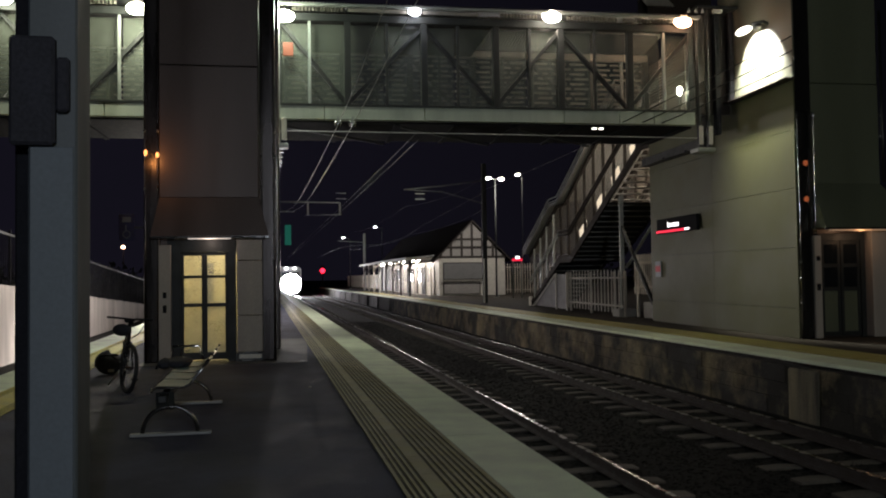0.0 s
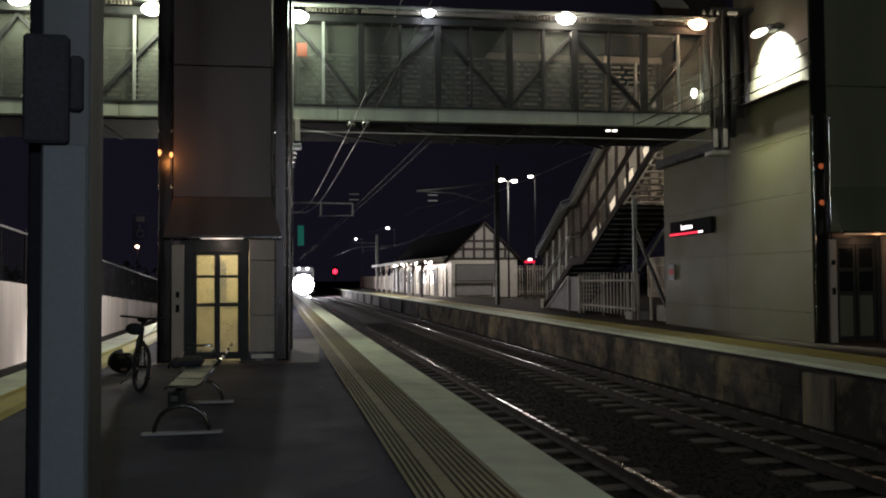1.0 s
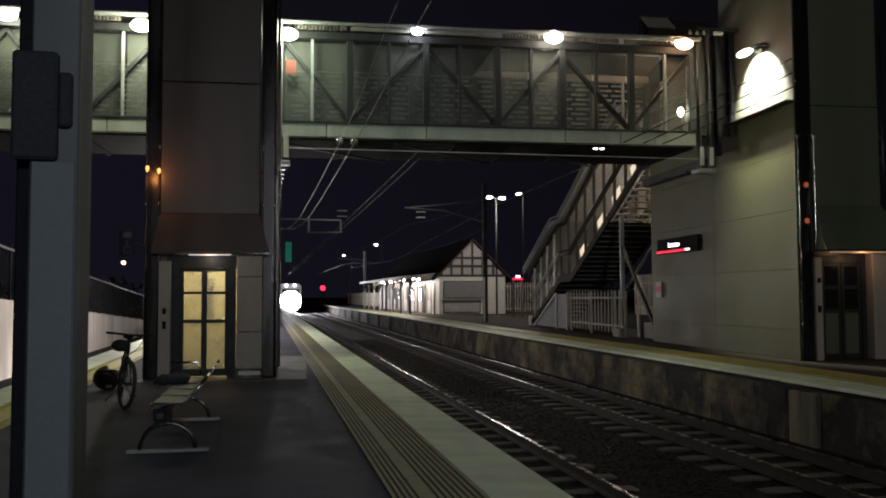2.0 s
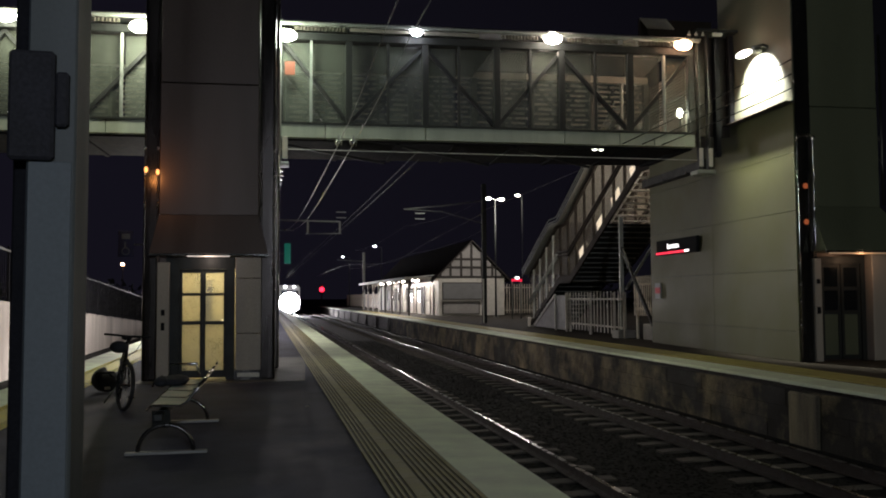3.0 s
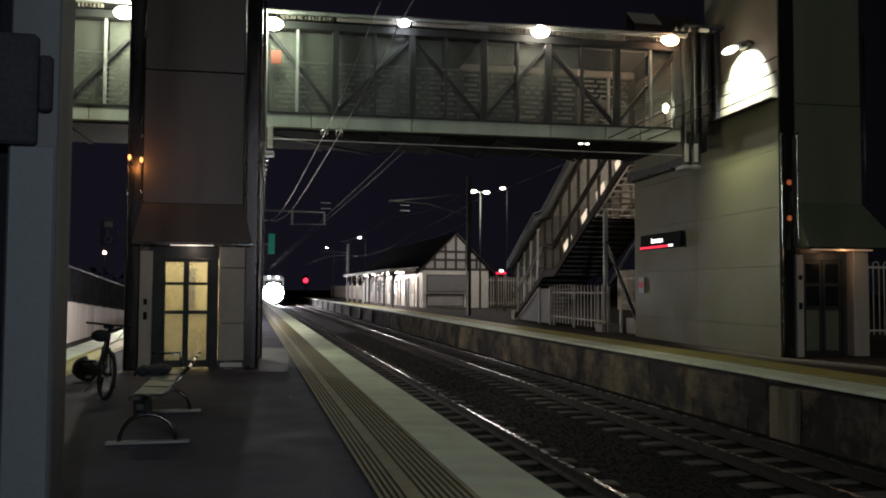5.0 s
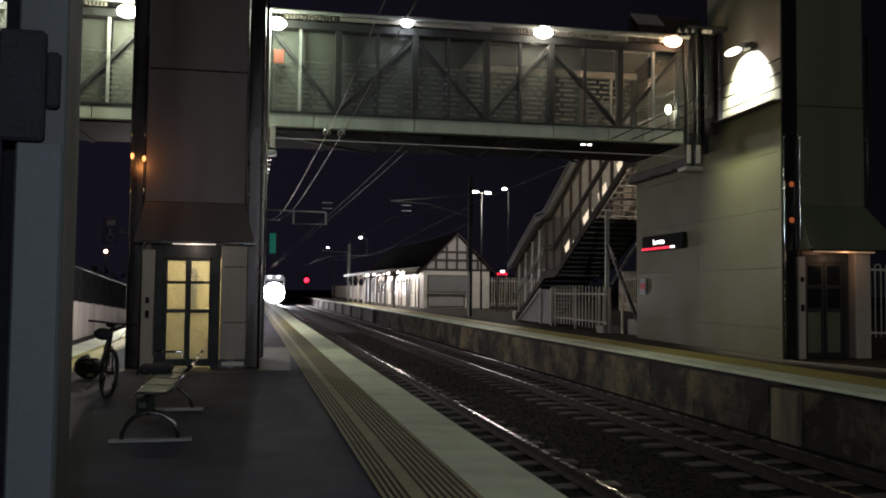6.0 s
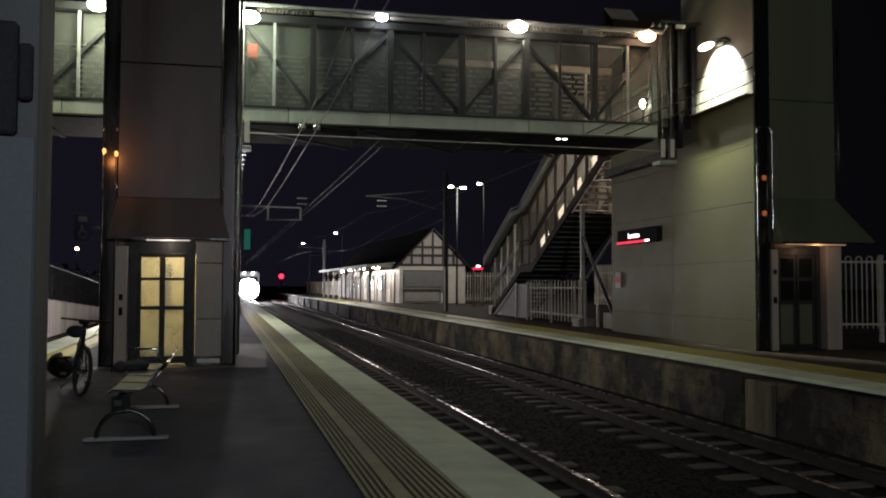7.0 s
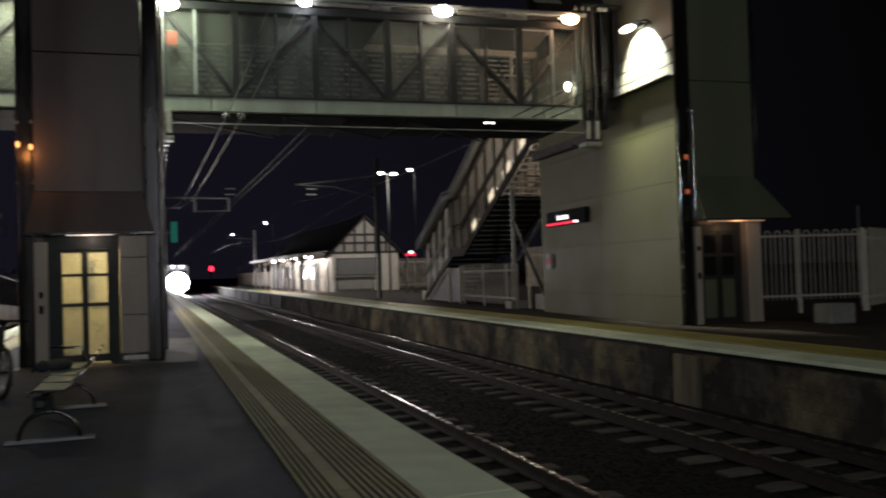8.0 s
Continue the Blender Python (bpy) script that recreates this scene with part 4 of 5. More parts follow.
fc = bpy.data.curves.new("letters", "FONT")
fc.body, fc.size, fc.extrude, fc.align_x = "Lawnton", 0.21, 0.004, "LEFT"
fo = new("letters_source", fc)
bpy.context.view_layer.update()
tm = bpy.data.meshes.new_from_object(fo.evaluated_get(bpy.context.evaluated_depsgraph_get()))
bpy.data.objects.remove(fo)
tm.materials.clear()
tm.materials.append(SIGN_WHITE)
letters = part("letters", tm, SIGN_WHITE, sign, "self-glowing white station name letters")
letters.matrix_local = Matrix(((0, 0, -1, UW - 0.126), (-1, 0, 0, 3.85), (0, 1, 0, 2.7), (0, 0, 0, 1)))

poster = thing("wall_notice", "small red and grey notice box on the clad wall", "notice", m=G)
part("box", boxes((UW - 0.04, UW - 0.001, 4.55, 4.95, 1.3, 1.75), bevel=0.01), SHUTTER, poster)
part("red_panel", boxes((UW - 0.046, UW - 0.041, 4.58, 4.92, 1.45, 1.62)), RED, poster)
tray = thing("cable_duct", "dark cable duct and gutter along the clad wall", "duct", m=G)
part("duct", boxes((UW - 0.25, UW - 0.022, 1.3, 5.3, 4.58, 4.82), bevel=0.02), DARK_STEEL, tray)
for v in (2.2, 3.6):
    part("fitting", boxes((UW - 0.29, UW - 0.251, v, v + 0.1, 4.57, 4.63)), CHROME, tray)
pl_ = thing("bridge_pier", "steel support legs where the footbridge meets the wall", "pier", m=G)
for u in (10.0, 10.24):
    part("leg", boxes((u, u + 0.05, -0.02, 0.12, 4.35, 7.62), bevel=0.008), DARK_STEEL, pl_)
    # white plate puts the brightness of the lit leg end into paint
    part("lit_cap", boxes((u - 0.005, u + 0.095, -0.03, -0.021, 4.42, 4.85)), WHITE_WALL, pl_)
part("shoe", boxes((9.95, 10.4, -0.05, 0.4, 4.24, 4.345), bevel=0.02), STEEL, pl_)
part("column", boxes((10.55, 10.68, 0.2, 0.35, 4.7, 7.6), bevel=0.01), BLACK, pl_)
part("infill", boxes((9.96, 10.98, 0.36, 0.4, 5.2, 7.62)), STAIR_DARK, pl_, "dark infill panel")
part("white_bracket", boxes((10.33, 10.56, -0.2, -0.12, 7.5, 7.58), bevel=0.01), WHITE_WALL, pl_)
part("roof_cap", boxes((9.96, 11.0, -0.12, 0.5, 7.622, 7.69), bevel=0.008), DARK_STEEL, pl_)
part("column", boxes((10.86, 10.98, 0.1, 0.22, 5.5, 7.62), bevel=0.01), BLACK, pl_)
sf = thing("soffit_lamp", "small twin glowing lamp under the footbridge soffit", "lamp", m=G @ Matrix.Translation((7.62, 0.3, 4.839)))
part("housing", boxes((-0.15, 0.15, -0.05, 0.05, -0.025, 0.0), bevel=0.008), STEEL, sf)
for u in (-0.08, 0.08):
    part("lens", ball(bmesh.new(), (u, -0.01, -0.03), 0.055, 0.045, 0.018, 10), WALL_LENS, sf, "glowing lens")
ep = thing("end_lamp", "small glowing globe lamp inside the bridge end", "lamp", m=G @ Matrix.Translation((9.7, 0.35, 5.75)))
part("globe", ball(bmesh.new(), (0, 0, 0), 0.07, 0.07, 0.12), LAMP_GREEN, ep)
part("stem", boxes((-0.02, 0.02, -0.02, 0.02, -0.53, -0.1)), STEEL, ep)
point_light("end_light", gp(9.55, 0.5, 5.9), 8, GREENISH, 0.08)
es = thing("emergency_sign", "small orange sign on the bridge screen", "sign", m=G)
part("plate", boxes((0.4, 0.62, -0.02, 0.015, 6.25, 6.55), bevel=0.005), ORANGE, es)
# insulator and steel bracket at the bridge end by the island tower
ins = thing("insulator_bracket", "galvanised bracket with a stack of insulators at the bridge end", "insulator", m=G)
part("tube", tube(bmesh.new(), [(0.3, -0.12, 7.3), (0.3, -0.12, 5.0), (0.3, -0.12, 4.3)], 0.035), STEEL, ins)
part("shoe", boxes((0.14, 0.26, -0.2, -0.02, 4.4, 4.86), bevel=0.01), WHITE_WALL, ins)
part("shoe", boxes((0.36, 0.47, -0.2, -0.02, 4.4, 4.86), bevel=0.01), WHITE_WALL, ins)
part("plate", boxes((0.16, 0.5, -0.3, 0.1, 4.22, 4.3), bevel=0.01), STEEL, ins)
for k in range(5):
    part("insulator_disc", disc(bmesh.new(), (0.33 - k * 0.012, -0.1, 4.14 - k * 0.1), 0.08 - k * 0.006, 0.05, "z", 16, 0.035), PORCELAIN, ins)


# ---- platform columns and lamps ----
col = thing("canopy_column", "blue-grey painted steel column with a dark slab on its face", "column")
part("shaft", boxes((-0.93, -0.745, 3.5, 3.76, 0, 5.2), bevel=0.008), COLUMN, col)
part("conduit", boxes((-1.0, -0.932, 3.58, 3.7, 0, 5.2), bevel=0.01), BLACK, col, "dark conduit channel")
part("base_plate", boxes((-1.05, -0.63, 3.4, 3.86, 0, 0.02)), DARK_STEEL, col)
# thin dark slab where the upper column face is darker
bx = part("dark_slab", boxes((-0.99, -0.82, 3.45, 3.499, 1.945, 2.38), bevel=0.012), DARK_SLAB, col, "dark slab on the upper column face")
part("clamp", boxes((-0.819, -0.768, 3.46, 3.499, 2.08, 2.3), bevel=0.01), DARK_SLAB, col)
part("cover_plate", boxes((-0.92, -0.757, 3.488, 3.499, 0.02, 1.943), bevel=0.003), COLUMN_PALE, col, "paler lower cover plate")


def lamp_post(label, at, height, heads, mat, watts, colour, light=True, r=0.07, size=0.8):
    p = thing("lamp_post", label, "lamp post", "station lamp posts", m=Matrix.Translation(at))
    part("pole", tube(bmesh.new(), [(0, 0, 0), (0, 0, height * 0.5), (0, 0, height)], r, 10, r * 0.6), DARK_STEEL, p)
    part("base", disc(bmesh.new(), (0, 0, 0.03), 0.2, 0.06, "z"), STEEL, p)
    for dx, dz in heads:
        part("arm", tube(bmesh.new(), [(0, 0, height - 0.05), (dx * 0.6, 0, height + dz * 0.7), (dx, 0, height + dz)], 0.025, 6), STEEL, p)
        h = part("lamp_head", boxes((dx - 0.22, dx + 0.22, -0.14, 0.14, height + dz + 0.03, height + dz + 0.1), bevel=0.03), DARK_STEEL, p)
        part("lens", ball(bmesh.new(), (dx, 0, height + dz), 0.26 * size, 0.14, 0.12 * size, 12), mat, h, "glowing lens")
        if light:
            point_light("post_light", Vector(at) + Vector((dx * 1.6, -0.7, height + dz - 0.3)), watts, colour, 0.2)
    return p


lamp_post("tall lamp post with twin glowing heads before the station building", (15.0, 54.0, 0), 7.85, ((-0.48, 0.05), (0.42, 0.0)), LAMP_WARM, 380, NEUTRAL)
lamp_post("tall lamp post with one glowing head", (20.6, 66.0, 0), 9.65, ((-0.35, 0.0),), LAMP_WARM, 220, NEUTRAL, True, 0.04)
lamp_post("distant lamp post with one glowing head", (12.0, 88.0, 0), 6.6, ((-0.7, 0.1),), LAMP_COOL, 60, COOL, False, size=0.6)
lamp_post("distant lamp post with one glowing head", (11.0, 112.0, 0), 6.6, ((-0.9, 0.1),), LAMP_COOL, 60, COOL, False, size=0.6)
# unseen lamps on the platforms behind the camera, inferred from lit column and towers
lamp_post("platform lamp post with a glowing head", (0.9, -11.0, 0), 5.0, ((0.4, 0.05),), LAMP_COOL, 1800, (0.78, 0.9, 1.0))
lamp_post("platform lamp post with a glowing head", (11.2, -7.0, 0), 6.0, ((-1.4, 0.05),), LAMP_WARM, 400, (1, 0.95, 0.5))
# added lamp hidden by the tower, brightening retaining wall, yellow line and stairs
lamp_post("unseen lamp post added behind the island lift", (-2.3, 31.0, 0), 4.6, ((-0.5, 0.05),), LAMP_WARM, 1350, NEUTRAL)
spot_light("post_light", (-2.85, 31.0, 4.45), (-4.4, 33.0, 0.0), 3800, NEUTRAL, 125, 0.5, 0.15)
far_l = thing("street_lamp", "distant amber street lamp on a thin pole", "lamp post")
part("pole", tube(bmesh.new(), [(-12.8, 82, -1), (-12.8, 82, 4.4)], 0.03), BLACK, far_l)
part("lamp_head", ball(bmesh.new(), (-12.8, 81.8, 4.5), 0.17, 0.16, 0.13, 12), LAMP_AMBER, far_l)


# ---- bench ----
bench = thing("platform_bench", "perforated steel platform bench with arched chrome legs", "bench")
by0, by1 = 7.86, 10.28
for k in range(4):
    a = by0 + k * 0.605
    seat = bmesh.new()
    prism(seat, [(-1.07, 0.40), (-1.03, 0.435), (-0.80, 0.42), (-0.77, 0.44), (-0.76, 0.455), (-0.785, 0.445), (-0.80, 0.435), (-1.03, 0.45), (-1.085, 0.405)], a + 0.02, a + 0.585)
    part("seat", seat, SEAT, bench, "pale perforated steel seat").location = (0.06, 0, 0)
    rim = bmesh.new()
    for y in (a + 0.02, a + 0.585):
        tube(rim, [(-1.085, y, 0.40), (-1.03, y, 0.44), (-0.80, y, 0.43), (-0.74, y, 0.46), (-0.67, y, 0.55), (-0.59, y, 0.65)], 0.012, 6)
    tube(rim, [(-1.085, a + 0.02, 0.40), (-1.085, a + 0.585, 0.40)], 0.012, 6)
    tube(rim, [(-0.59, a + 0.02, 0.65), (-0.59, a + 0.585, 0.65)], 0.016, 6)
    part("seat_rim", rim, CHROME, bench, "chrome edge tube").location = (0.06, 0, 0)
    bk = bmesh.new()
    prism(bk, [(-0.735, 0.475), (-0.66, 0.56), (-0.595, 0.645), (-0.585, 0.64), (-0.65, 0.552), (-0.725, 0.467)], a + 0.04, a + 0.565)
    part("backrest", bk, DARK_STEEL, bench, "dark perforated backrest").location = (0.06, 0, 0)
part("seat_beam", boxes((-0.96, -0.88, by0 - 0.02, by1 + 0.02, 0.3, 0.37), bevel=0.01), DARK_STEEL, bench)
for y in (7.92, 9.86):
    yl = y
    arch = [(-0.86 + 0.24 * math.cos(t), y, 0.03 + 0.23 * math.sin(t)) for t in [math.pi * i / 14 for i in range(15)]]
    part("leg", tube(bmesh.new(), arch, 0.02), STAINLESS, bench, "arched chrome leg")
    part("foot_bar", boxes((-1.21, -0.5, y - 0.035, y + 0.035, 0.0, 0.03), bevel=0.006), SHUTTER, bench)
    part("leg_stem", beam(bmesh.new(), (-0.9, y, 0.25), (-0.92, yl + 0.12, 0.36), 0.16, 0.05), DARK_STEEL, bench)
for y in (by1 + 0.05,):
    part("armrest", tube(bmesh.new(), [(-0.74, y, 0.46), (-0.78, y, 0.62), (-1.08, y, 0.62), (-1.1, y, 0.42)], 0.016), CHROME, bench)
bag = thing("backpack", "dark fabric backpack lying on the bench seat", "backpack")
bm = ball(bmesh.new(), (-0.96, 9.72, 0.49), 0.15, 0.3, 0.06, 14)
part("body", bm, FABRIC, bag)
part("pocket", ball(bmesh.new(), (-1.09, 9.6, 0.49), 0.08, 0.2, 0.06, 10), FABRIC, bag)
part("strap", tube(bmesh.new(), [(-1.1, 9.7, 0.54), (-1.16, 9.6, 0.5), (-1.17, 9.5, 0.45)], 0.012), BLACK, bag)


# ---- bicycle, front wheel towards the bench ----
bike = thing("bicycle", "black bicycle with a round handlebar bag, parked on its stand", "bicycle", m=Matrix.Translation((-1.84, 11.57, 0)) @ pose(0, 0, 0, 6, 0, 100) @ Matrix.Scale(0.9, 4))


def wheel(x, name):
    w = part(name, disc(bmesh.new(), (x, 0, 0.34), 0.03, 0.11, "y", 12), CHROME, bike)
    bm = bmesh.new()
    for R, r, nn in ((0.318, 0.028, 8),):
        tube(bm, [(x + R * math.cos(2 * math.pi * k / 40), 0, 0.34 + R * math.sin(2 * math.pi * k / 40)) for k in range(41)], r, nn)
    part("tyre", bm, RUBBER, w)
    bm = bmesh.new()
    tube(bm, [(x + 0.295 * math.cos(2 * math.pi * k / 40), 0, 0.34 + 0.295 * math.sin(2 * math.pi * k / 40)) for k in range(41)], 0.011, 6)
    part("rim", bm, BIKE_PAINT, w)
    bm = bmesh.new()
    for k in range(18):
        a = 2 * math.pi * k / 18
        tube(bm, [(x, 0.03 if k % 2 else -0.03, 0.34), (x + 0.29 * math.cos(a), 0, 0.34 + 0.29 * math.sin(a))], 0.0016, 3)
    part("spokes", bm, STEEL, w)
    return w


steered = [wheel(-0.53, "front_wheel")]
wheel(0.53, "rear_wheel")
bm = bmesh.new()
for a, b, r in (((-0.36, 0, 0.86), (0.17, 0, 0.82), 0.018), ((-0.34, 0, 0.72), (0.1, 0, 0.3), 0.022), ((0.17, 0, 0.82), (0.1, 0, 0.3), 0.018),
                ((0.1, 0.02, 0.3), (0.53, 0.06, 0.34), 0.011), ((0.1, -0.02, 0.3), (0.53, -0.06, 0.34), 0.011), ((0.17, 0.02, 0.8), (0.53, 0.06, 0.34), 0.01),
                ((0.17, -0.02, 0.8), (0.53, -0.06, 0.34), 0.01), ((-0.36, 0, 0.92), (-0.33, 0, 0.68), 0.024), ((0.17, 0, 0.82), (0.2, 0, 0.95), 0.014)):
    tube(bm, [a, b], r)
part("frame", bm, BIKE_PAINT, bike)
bm = bmesh.new()
for s in (-1, 1):
    tube(bm, [(-0.345, s * 0.05, 0.7), (-0.42, s * 0.055, 0.55), (-0.53, s * 0.055, 0.34)], 0.015)
steered.append(part("fork", bm, BIKE_PAINT, bike))
steered.append(part("stem", tube(bmesh.new(), [(-0.36, 0, 0.92), (-0.38, 0, 1.0), (-0.45, 0, 1.02)], 0.016), BLACK, bike))
steered.append(part("handlebar", tube(bmesh.new(), [(-0.36, -0.32, 1.03), (-0.42, -0.2, 1.03), (-0.45, 0, 1.02), (-0.42, 0.2, 1.03), (-0.36, 0.32, 1.03)], 0.015), BLACK, bike))
steered.append(part("brake_cable", tube(bmesh.new(), [(-0.44, -0.16, 1.02), (-0.55, -0.14, 0.95), (-0.5, -0.1, 0.84), (-0.4, -0.03, 0.75)], 0.005, 5), STEEL, bike))
part("saddle", ball(bmesh.new(), (0.21, 0, 0.97), 0.15, 0.075, 0.035), BLACK, bike)
steered.append(part("handlebar_bag", ball(bmesh.new(), (-0.5, 0.14, 0.87), 0.1, 0.13, 0.085), FABRIC, bike))
part("crank", disc(bmesh.new(), (0.1, -0.06, 0.3), 0.09, 0.01, "y"), STEEL, bike)
part("pedal", boxes((0.05, 0.15, -0.2, -0.11, 0.12, 0.14)), BLACK, bike)
part("pedal", boxes((0.05, 0.15, 0.11, 0.2, 0.46, 0.48)), BLACK, bike)
steered.append(part("front_light", ball(bmesh.new(), (-0.5, 0.03, 0.97), 0.03, 0.03, 0.03), DARK_GLASS, bike))
part("stand", tube(bmesh.new(), [(0.2, 0.03, 0.3), (0.24, 0.2, 0.01)], 0.01), STEEL, bike)
turned = Matrix.Translation((-0.4, 0, 0)) @ pose(0, 0, 0, 0, 0, 16) @ Matrix.Translation((0.4, 0, 0))
for ob in steered:
    ob.matrix_local = turned
pn = thing("duffel_bag", "dark duffel bag with a pale tag beside the bicycle", "bag")
bm = ball(bmesh.new(), (-2.31, 13.4, 0.165), 0.21, 0.26, 0.165, 18)
for v in bm.verts:
    v.co.z = max(0.002, v.co.z * (1.12 if v.co.x < -2.31 else 0.95))
part("body", bm, FABRIC, pn)
part("strap", tube(bmesh.new(), [(-2.5, 13.3, 0.14), (-2.4, 13.2, 0.3), (-2.25, 13.2, 0.3), (-2.13, 13.3, 0.16)], 0.014, 6), BLACK, pn)
part("tag", boxes((-2.29, -2.21, 13.12, 13.15, 0.06, 0.1), bevel=0.004), DIM_WHITE, pn, "pale tag")


# ---- kiosk building ----
kiosk = thing("station_building", "white timber station building with a half-timbered gable and lit awning", "building")
KX0, KX1, KY0, KY1, KE, KP = 12.35, 17.3, 60.0, 92.0, 2.75, 5.45
KM = (KX0 + KX1) / 2
part("wall", boxes((KX0, KX0 + 0.15, KY0, KY1, 0, KE), (KX1 - 0.15, KX1, KY0, KY1, 0, KE), (KX0 + 0.151, KX1 - 0.151, KY0, KY0 + 0.15, 0, KE), (KX0 + 0.151, KX1 - 0.151, KY1 - 0.15, KY1, 0, KE)), WHITE_WALL, kiosk)
part("gable", prism(bmesh.new(), [(KX0 - 0.05, KE + 0.002), (KX1 + 0.05, KE + 0.002), (KM, KP - 0.12)], KY0 + 0.02, KY0 + 0.12), GABLE, kiosk, "white gable infill")
for x in (KX0 + 0.15, KX0 + 0.9, KX0 + 1.7, KM, KX1 - 1.7, KX1 - 0.9, KX1 - 0.15):
    top = KE + (KP - 0.2 - KE) * (1 - abs(x - KM) / (KM - KX0 + 0.3))
    part("gable_timber", boxes((x - 0.085, x + 0.085, KY0 - 0.03, KY0 + 0.019, KE + 0.1, top)), TIMBER, kiosk)
for z in (KE + 0.05, KE + 0.75, KE + 1.35):
    hw = (KM - KX0 + 0.1) * (1 - (z - KE) / (KP - KE)) + 0.02
    part("gable_timber", boxes((KM - hw, KM + hw, KY0 - 0.034, KY0 - 0.001, z - 0.085, z + 0.085)), TIMBER, kiosk)
for s in (-1, 1):
    part("barge_board", beam(bmesh.new(), (KM, KY0 - 0.25, KP), (KM + s * (KM - KX0 + 0.55), KY0 - 0.25, KE - 0.35), 0.06, 0.26, (0, 1, 0)), TIMBER, kiosk)
    rf = bmesh.new()
    prism(rf, [(KM, KP), (KM + s * (KM - KX0 + 0.55), KE - 0.3), (KM + s * (KM - KX0 + 0.55), KE - 0.2), (KM, KP + 0.1)], KY0 - 0.2, KY1 + 0.3)
    part("roof", rf, ROOF_TILE, kiosk, "dark tiled pitched roof")
for a, b, z0, z1 in ((KX0 + 0.35, KX0 + 3.3, 1.2, 2.35), (KX0 + 0.35, KX0 + 3.0, 0.15, 0.95)):
    w = part("shutter", boxes((a, b, KY0 - 0.05, KY0 - 0.001, z0, z1)), SHUTTER if z0 > 1 else GABLE, kiosk, "grey closed roller shutter" if z0 > 1 else "pale lower panel")
    part("shutter_frame", boxes((a - 0.07, a - 0.001, KY0 - 0.07, KY0 - 0.002, z0 - 0.06, z1 + 0.06), (b + 0.001, b + 0.07, KY0 - 0.07, KY0 - 0.002, z0 - 0.06, z1 + 0.06),
                                (a, b, KY0 - 0.07, KY0 - 0.002, z1 + 0.001, z1 + 0.06), (a, b, KY0 - 0.07, KY0 - 0.002, z0 - 0.06, z0 - 0.001)), TIMBER, w)
part("counter", boxes((KX0 + 0.2, KX0 + 3.4, KY0 - 0.25, KY0 - 0.071, 1.02, 1.1)), DIM_WHITE, kiosk)
AX0 = 10.1
part("awning_roof", prism(bmesh.new(), [(AX0, 2.72), (KX0, 2.95), (KX0, 3.02), (AX0, 2.8)], KY0 + 1.0, KY1), ROOFING, kiosk, "flat awning roof on posts")
part("awning_fascia", boxes((AX0 - 0.04, AX0 - 0.001, KY0 + 1.0, KY1, 2.62, 2.84)), DIM_WHITE, kiosk)
part("awning_fascia", boxes((AX0, KX0, KY0 + 0.95, KY0 + 0.999, 2.62, 2.84)), DIM_WHITE, kiosk)
for k in range(8):
    y = KY0 + 1.4 + k * 4.2
    # nearer posts coloured dark as silhouettes against the lit wall
    part("awning_post", boxes((AX0 + 0.25, AX0 + 0.4, y, y + 0.15, 0, 2.72), bevel=0.01), DIM_WHITE if k > 3 else TIMBER, kiosk)
    part("post_bracket", tube(bmesh.new(), [(AX0 + 0.32, y + 0.07, 2.0), (AX0 + 0.5, y + 0.07, 2.4), (AX0 + 0.95, y + 0.07, 2.7)], 0.075, 6), TIMBER, kiosk)
    part("post_bracket", tube(bmesh.new(), [(AX0 + 0.32, y - 0.01, 1.9), (AX0 + 0.32, y - 0.3, 2.35), (AX0 + 0.32, y - 0.9, 2.66)], 0.07, 6), TIMBER, kiosk)
for k in range(7):
    y = KY0 + 1.7 + k * 3.6
    d = part("side_door", boxes((KX0 - 0.04, KX0 - 0.001, y, y + 1.1, 0.02, 2.15)), TIMBER if k % 2 else PALE_PANEL, kiosk, "panelled side door")
    part("door_post", boxes((KX0 - 0.09, KX0 - 0.041, y - 0.14, y - 0.001, 0, 2.3)), TIMBER, d)
    part("door_post", boxes((KX0 - 0.09, KX0 - 0.041, y + 1.101, y + 1.24, 0, 2.3)), TIMBER, d)
    part("window_sash", boxes((KX0 - 0.05, KX0 - 0.001, y + 1.9, y + 2.9, 1.0, 2.1)), DARK_GLASS if k % 3 else GABLE, kiosk)
for k in range(4):
    y = KY0 + 3.2 + k * 6.2
    kl = thing("awning_lamp", "glowing lamp under the station building awning", "lamp", "lamps under the awning", m=Matrix.Translation((11.2, y, 2.62)))
    part("lens", ball(bmesh.new(), (0, 0, 0), 0.3, 0.3, 0.1, 12), LAMP_WARM, kl)
    part("housing", boxes((-0.2, 0.2, -0.2, 0.2, 0.05, 0.12)), STEEL, kl)
    point_light("awning_light", (11.2, y, 2.4), (160, 300, 200, 120)[k], (1, 0.93, 0.85), 0.15)
rs = thing("platform_shelter_sign", "small glowing red and white sign on a post", "sign", m=Matrix.Translation((15.0, 50.0, 0)))
part("pole", tube(bmesh.new(), [(-0.05, 0, 0), (-0.05, 0, 2.3)], 0.05), STEEL, rs)
part("pole", tube(bmesh.new(), [(0.5, 0, 0), (0.5, 0, 2.3)], 0.05), STEEL, rs)
part("plate", boxes((-0.1, 0.55, -0.06, 0.0, 2.3, 2.44)), SIGN_RED, rs)
part("upper_plate", boxes((0.12, 0.38, -0.06, 0.0, 2.442, 2.58)), SIGN_WHITE, rs)


# ---- masts, wires, signals ----
mast = thing("catenary_mast", "dark steel catenary mast with a white reflective strip", "mast")
